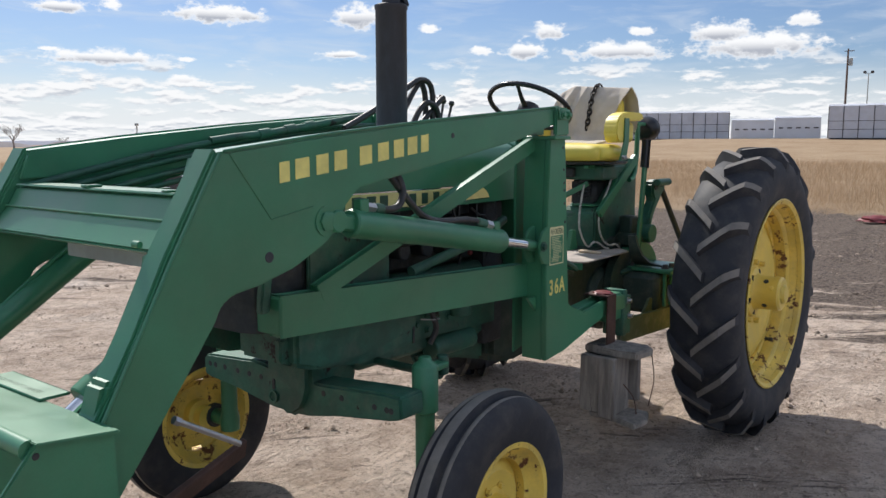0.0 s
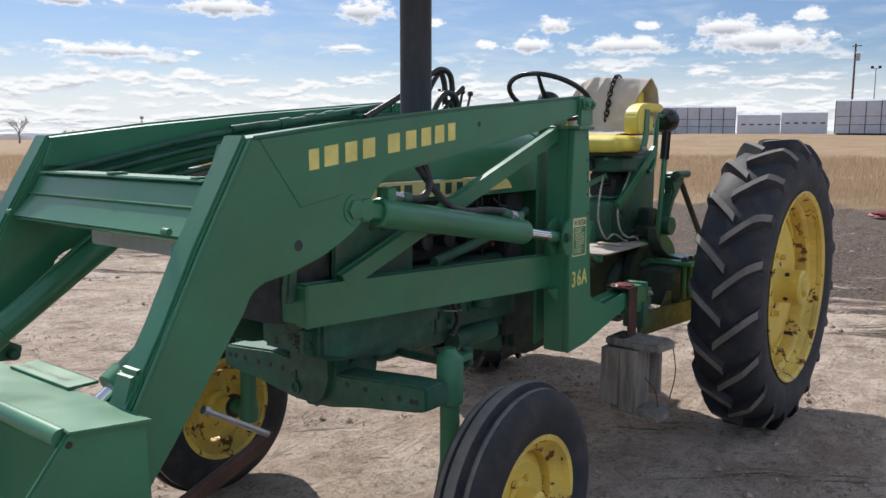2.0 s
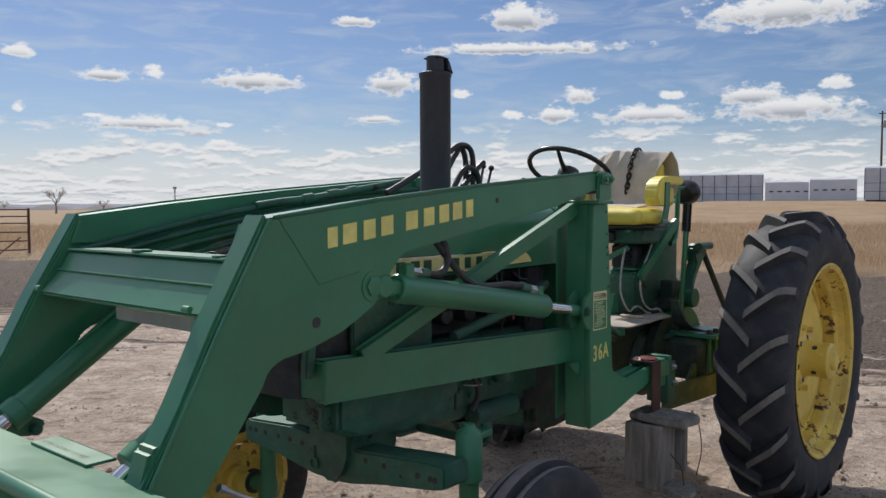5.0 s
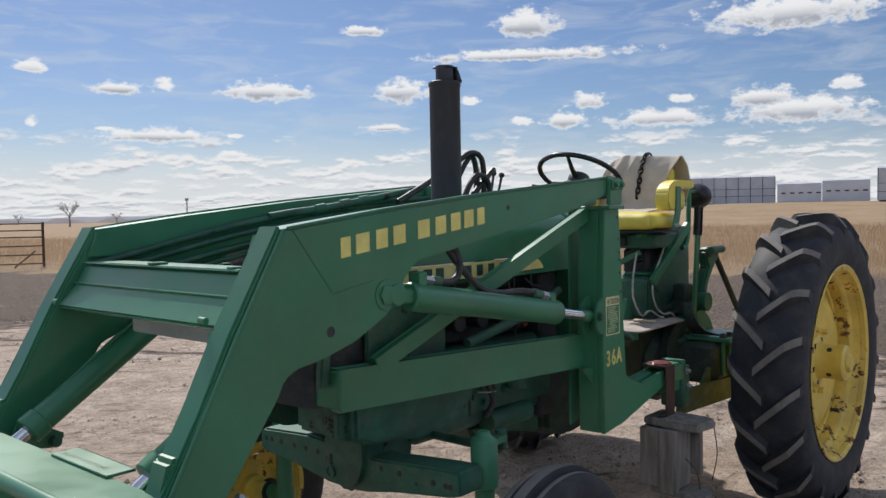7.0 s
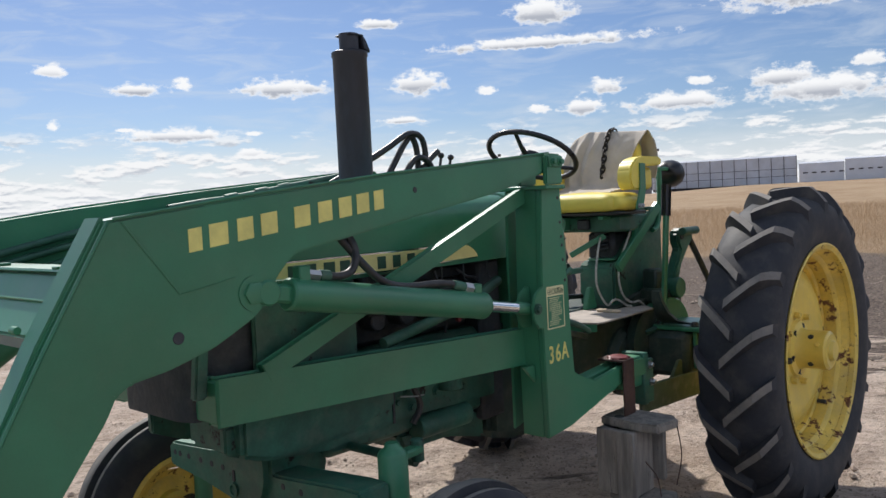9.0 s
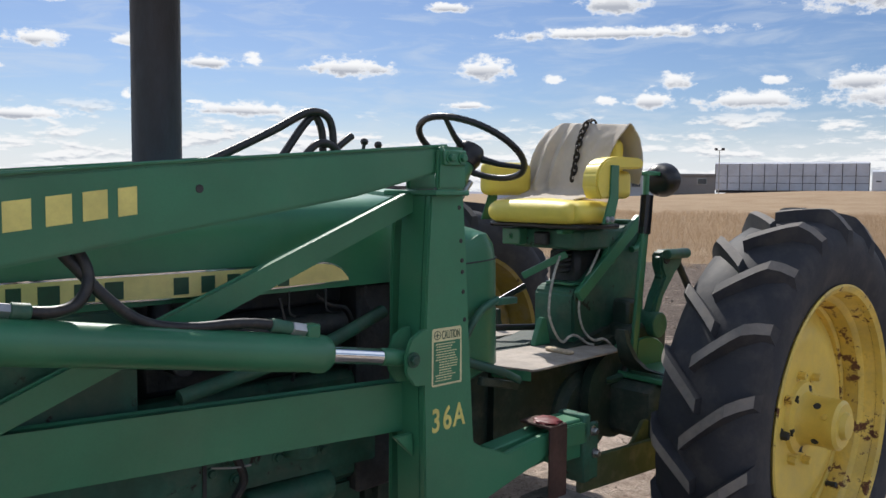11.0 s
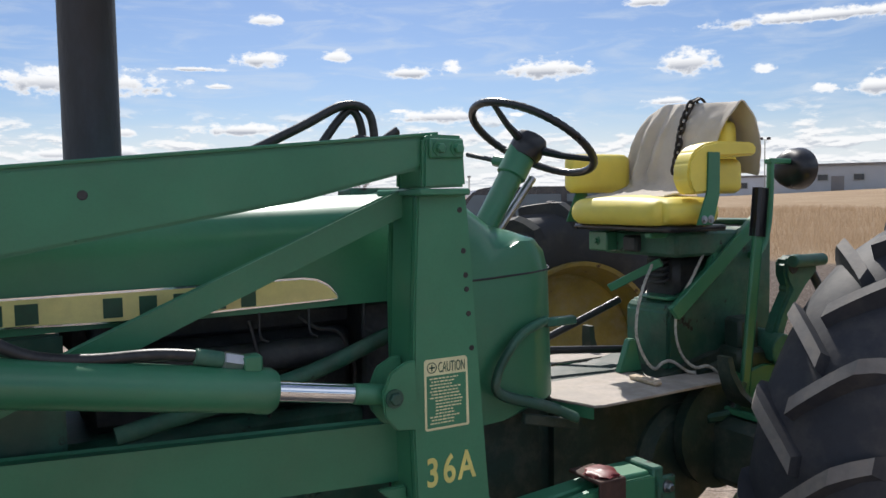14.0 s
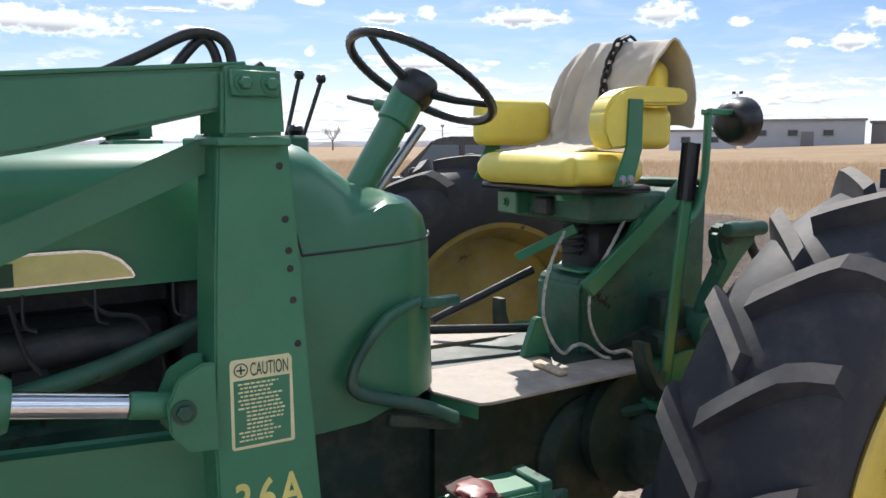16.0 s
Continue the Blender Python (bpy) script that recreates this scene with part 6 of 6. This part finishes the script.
part("brake_cover", lathe([(0, -0.03), (0.16, -0.03), (0.18, -0.01), (0.18, 0.03), (0, 0.03)], Matrix.Translation((4.18, 1.99, 0.72)) @ pose(0, 0, 0, 90, 0, 0), 32), GREEN_BLACK, tractor, "round green brake cover")
part("wiring", tube([(2.43, 1.98, 0.92), (2.45, 1.97, 0.85), (2.47, 1.96, 0.78), (2.44, 1.97, 0.72)], 0.012, 8), BLACK, tractor)
part("wiring", tube([(2.38, 1.965, 0.83), (2.44, 1.955, 0.82), (2.49, 1.96, 0.815)], 0.003, 6), GREY, tractor)

# ---- loose things on the tractor ----
def canvas_cover():
    """A canvas folded over the backrest: spread over the seat's rear in front, hanging loose behind."""
    # along the fold: x, z, y of the edge towards the yard, y of the far edge
    line = [(4.03, 1.514, 2.075, 2.470), (4.10, 1.522, 2.065, 2.480), (4.16, 1.526, 2.06, 2.490), (4.22, 1.534, 2.07, 2.512), (4.268, 1.560, 2.10, 2.548), (4.288, 1.62, 2.12, 2.540), (4.300, 1.70, 2.105, 2.525),
            (4.314, 1.77, 2.075, 2.505), (4.336, 1.812, 2.054, 2.490), (4.362, 1.840, 2.044, 2.488), (4.390, 1.810, 2.036, 2.48), (4.418, 1.765, 2.030, 2.47), (4.440, 1.70, 2.032, 2.46), (4.456, 1.63, 2.045, 2.46), (4.464, 1.585, 2.062, 2.46)]
    near = smooth_path([(x, a, z) for x, z, a, b in line], 4)
    far = smooth_path([(x, b, z) for x, z, a, b in line], 4)
    bm, n, rows = bmesh.new(), 64, []
    for i, (p, q) in enumerate(zip(near, far)):
        t = i / (len(near) - 1)
        up = max(0.0, 1 - abs(t - 0.645) / 0.28)          # 1 along the top edge
        lying = min(1.0, max(0.0, (0.32 - t) / 0.1))
        row = []
        for k in range(n + 1):
            u = k / n
            c = p.lerp(q, u)
            # long hanging folds towards the far end, crumples where it lies on the seat
            hang = 0.0
            for u0, w, d in ((0.60, 0.030, 0.016), (0.70, 0.022, -0.012), (0.78, 0.035, 0.018), (0.90, 0.04, -0.014), (0.33, 0.10, 0.006)):
                hang += d * math.exp(-((u - u0 - 0.10 * (0.6 - t)) / w) ** 2)
            hang *= (1 - 0.70 * up) * (1 - lying) * 1.35
            crumple = 0.010 * noise.fractal(Vector((u * 8, t * 16, 3)), 0.7, 2.0, 3)
            flutter = 0.006 * noise.noise(Vector((u * 5, t * 6, 8))) + 0.007 * noise.fractal(Vector((u * 7 + t * 4, t * 13, 5)), 0.6, 2.0, 3) * (1 - 0.8 * up)
            c.x += (flutter - hang) * (1 - lying)
            c.z += lying * (0.001 + abs(crumple) * 1.0 * min(1.0, t / 0.12)) + 0.025 * up * min(1.0, u / 0.75) - 0.045 * up * (max(0.0, u - 0.75) / 0.25) ** 2
            if t > 0.85:
                c.z += 0.012 * math.sin(u * 9)
            row.append(bm.verts.new(c))
        rows.append(row)
    for ra, rb in zip(rows, rows[1:]):
        for k in range(n):
            bm.faces.new((ra[k], ra[k + 1], rb[k + 1], rb[k]))
    bmesh.ops.recalc_face_normals(bm, faces=bm.faces)
    edge, tail = [r[0].co.copy() for r in rows], [v.co.copy() for v in rows[-1]]
    bmesh.ops.solidify(bm, geom=list(bm.faces), thickness=0.003)
    ob = part("canvas_cover", bm, CANVAS, None, smooth=60)
    tagged(ob, "wrinkled beige canvas draped over the yellow backrest", "canvas cover")
    part("hem", tube(edge, 0.0042, 6, curved=False), CANVAS, ob, "stitched canvas hem")
    part("hem", tube(tail, 0.0042, 6, curved=False), CANVAS, ob, "stitched canvas hem")


canvas_cover()


def chain():
    t = thing("chain", (4.31, 2.19, 1.56), "dark rusty chain hanging over the canvas", "chain")
    pts = smooth_path([(4.268, 2.270, 1.585), (4.283, 2.262, 1.675), (4.296, 2.256, 1.76), (4.320, 2.250, 1.828), (4.356, 2.246, 1.866), (4.400, 2.240, 1.848)], 5)
    step, acc, k = 0.030, 0.0, 0
    for a, b in zip(pts, pts[1:]):
        seg = (b - a).length
        while acc + seg >= step:
            d = (b - a).normalized()
            c = a + d * (step - acc)
            side = Vector((0, 1, 0)) if k % 2 else d.cross(Vector((0, 1, 0))).normalized()
            ring = [c + d * (0.021 * math.cos(q)) + side * (0.0125 * math.sin(q)) for q in (2 * math.pi * i / 14 for i in range(14))]
            part("link", tube(ring, 0.0052, 6, curved=False, closed=True), CHAIN, t)
            k += 1
            seg -= step - acc
            a, acc = c, 0.0
        acc += seg


chain()


def rope():
    pts = smooth_path([(4.055, 2.16, 1.275), (4.005, 2.145, 1.215), (3.965, 2.135, 1.13), (3.955, 2.13, 1.04), (3.975, 2.115, 0.965), (4.005, 2.10, 0.925), (4.035, 2.09, 0.945), (4.07, 2.08, 0.948), (4.12, 2.06, 0.915), (4.15, 2.05, 0.908)], 10)
    pts2 = smooth_path([(4.225, 2.07, 1.345), (4.17, 2.075, 1.25), (4.105, 2.085, 1.14), (4.085, 2.08, 1.05), (4.105, 2.07, 0.97), (4.14, 2.045, 0.93), (4.19, 2.03, 0.932), (4.225, 2.02, 0.908)], 10)
    t = thing("rope", (4.1, 2.05, 0.91), "dirty white twisted rope hanging before the seat housing", "rope")
    for line in (pts, pts2):
        for s in range(3):
            twist = []
            for k, p in enumerate(line):
                a = k * 0.75 + s * 2.094
                twist.append(p + Vector((0, 0.0031 * math.cos(a), 0.0031 * math.sin(a))))
            part("strand", tube(twist, 0.0034, 6, curved=False), ROPE, t)


rope()


def wooden_step():
    """A step of old boards hung under the mounting rail by a steel strap."""
    t = thing("wooden_step", (3.33, 1.60, 0.30), "weathered grey wooden step hung from a rusty strap", "step")
    part("tread", prism([(3.315, 1.745), (3.285, 1.56), (3.300, 1.475), (3.435, 1.455), (3.480, 1.50), (3.490, 1.745)], 0.568, 0.604, "z", 0.007), WOOD, t)
    part("side_board", box((3.270, 1.640, 0.300), (3.300, 1.742, 0.566), 0.005), WOOD, t)
    part("side_board", box((3.255, 1.560, 0.285), (3.287, 1.642, 0.570), 0.005), WOOD, t)
    part("back_board", box((3.302, 1.712, 0.32), (3.45, 1.742, 0.566), 0.005), WOOD, t)
    part("side_board", box((3.425, 1.52, 0.34), (3.452, 1.710, 0.566), 0.005), WOOD, t)
    part("inner_board", box((3.272, 1.566, 0.30), (3.423, 1.590, 0.566), 0.005), WOOD, t)
    part("lower_tread", prism([(3.225, 1.445), (3.33, 1.43), (3.44, 1.47), (3.45, 1.70), (3.29, 1.70), (3.27, 1.55)], 0.272, 0.298, "z", 0.005), WOOD, t)
    part("knot", rod((3.34, 1.67, 0.603), (3.34, 1.67, 0.6065), 0.020, 14), DARK, t)
    part("wire", tube([(3.44, 1.465, 0.57), (3.45, 1.455, 0.45), (3.43, 1.47, 0.33)], 0.0025, 5), RUST, t)
    part("wire", tube([(3.30, 1.535, 0.45), (3.29, 1.48, 0.40), (3.28, 1.46, 0.33)], 0.0025, 5), RUST, t)
    part("strap", bar((3.395, 1.652, 0.832), (3.395, 1.652, 0.604), 0.008, 0.085, 0.002, (1, 0, 0)), RUST, t, "rusty flat steel strap")
    part("strap_hook", box((3.3525, 1.648, 0.826), (3.4375, 1.775, 0.836), 0.003), RUST, t)
    for ob in t.children:
        ob.data.transform(Matrix.Translation((0.0, 0, -0.02)))


wooden_step()


# a red cap strap, simplified to a flat crumpled lump
def red_cap_strap():
    bm = bmesh.new()
    bmesh.ops.create_icosphere(bm, subdivisions=3, radius=1)
    for v in bm.verts:
        k = 1 + 0.3 * noise.noise(v.co * 2.0)
        v.co = Vector((3.40 + v.co.x * 0.042 * k, 1.70 + v.co.y * 0.045 * k, max(0.815, 0.820 + v.co.z * 0.010 * k)))
    ob = part("rag", bm, RED, None)
    tagged(ob, "faded red cap strap lying on the mounting rail", "rag")


red_cap_strap()


# ---- the rear half stands shorter and slightly askew to the loader ----
def settle(co):
    k = co.x - 3.05
    if k <= 0:
        return co
    near = min(1.0, max(0.0, (2.10 - co.y) / 0.15))
    return Vector((3.05 + (0.93 - 0.04 * near) * k, co.y - (0.033 + 0.022 * near) * k, 1.53 + (co.z - 1.53) * (1 - 0.05 * min(1.0, k / 0.4))))


def settle_all(ob):
    if ob.name.split(".")[0] in ("rear_wheel", "axle_housing"):
        return
    if ob.type == "MESH":
        for v in ob.data.vertices:
            v.co = settle(v.co)
        ob.data.update()
    for child in ob.children:
        settle_all(child)


for ob in list(scene.collection.all_objects):
    if ob.parent is None and ob.name.split(".")[0] in ("tractor", "front_loader", "canvas_cover", "chain", "rope"):
        settle_all(ob)
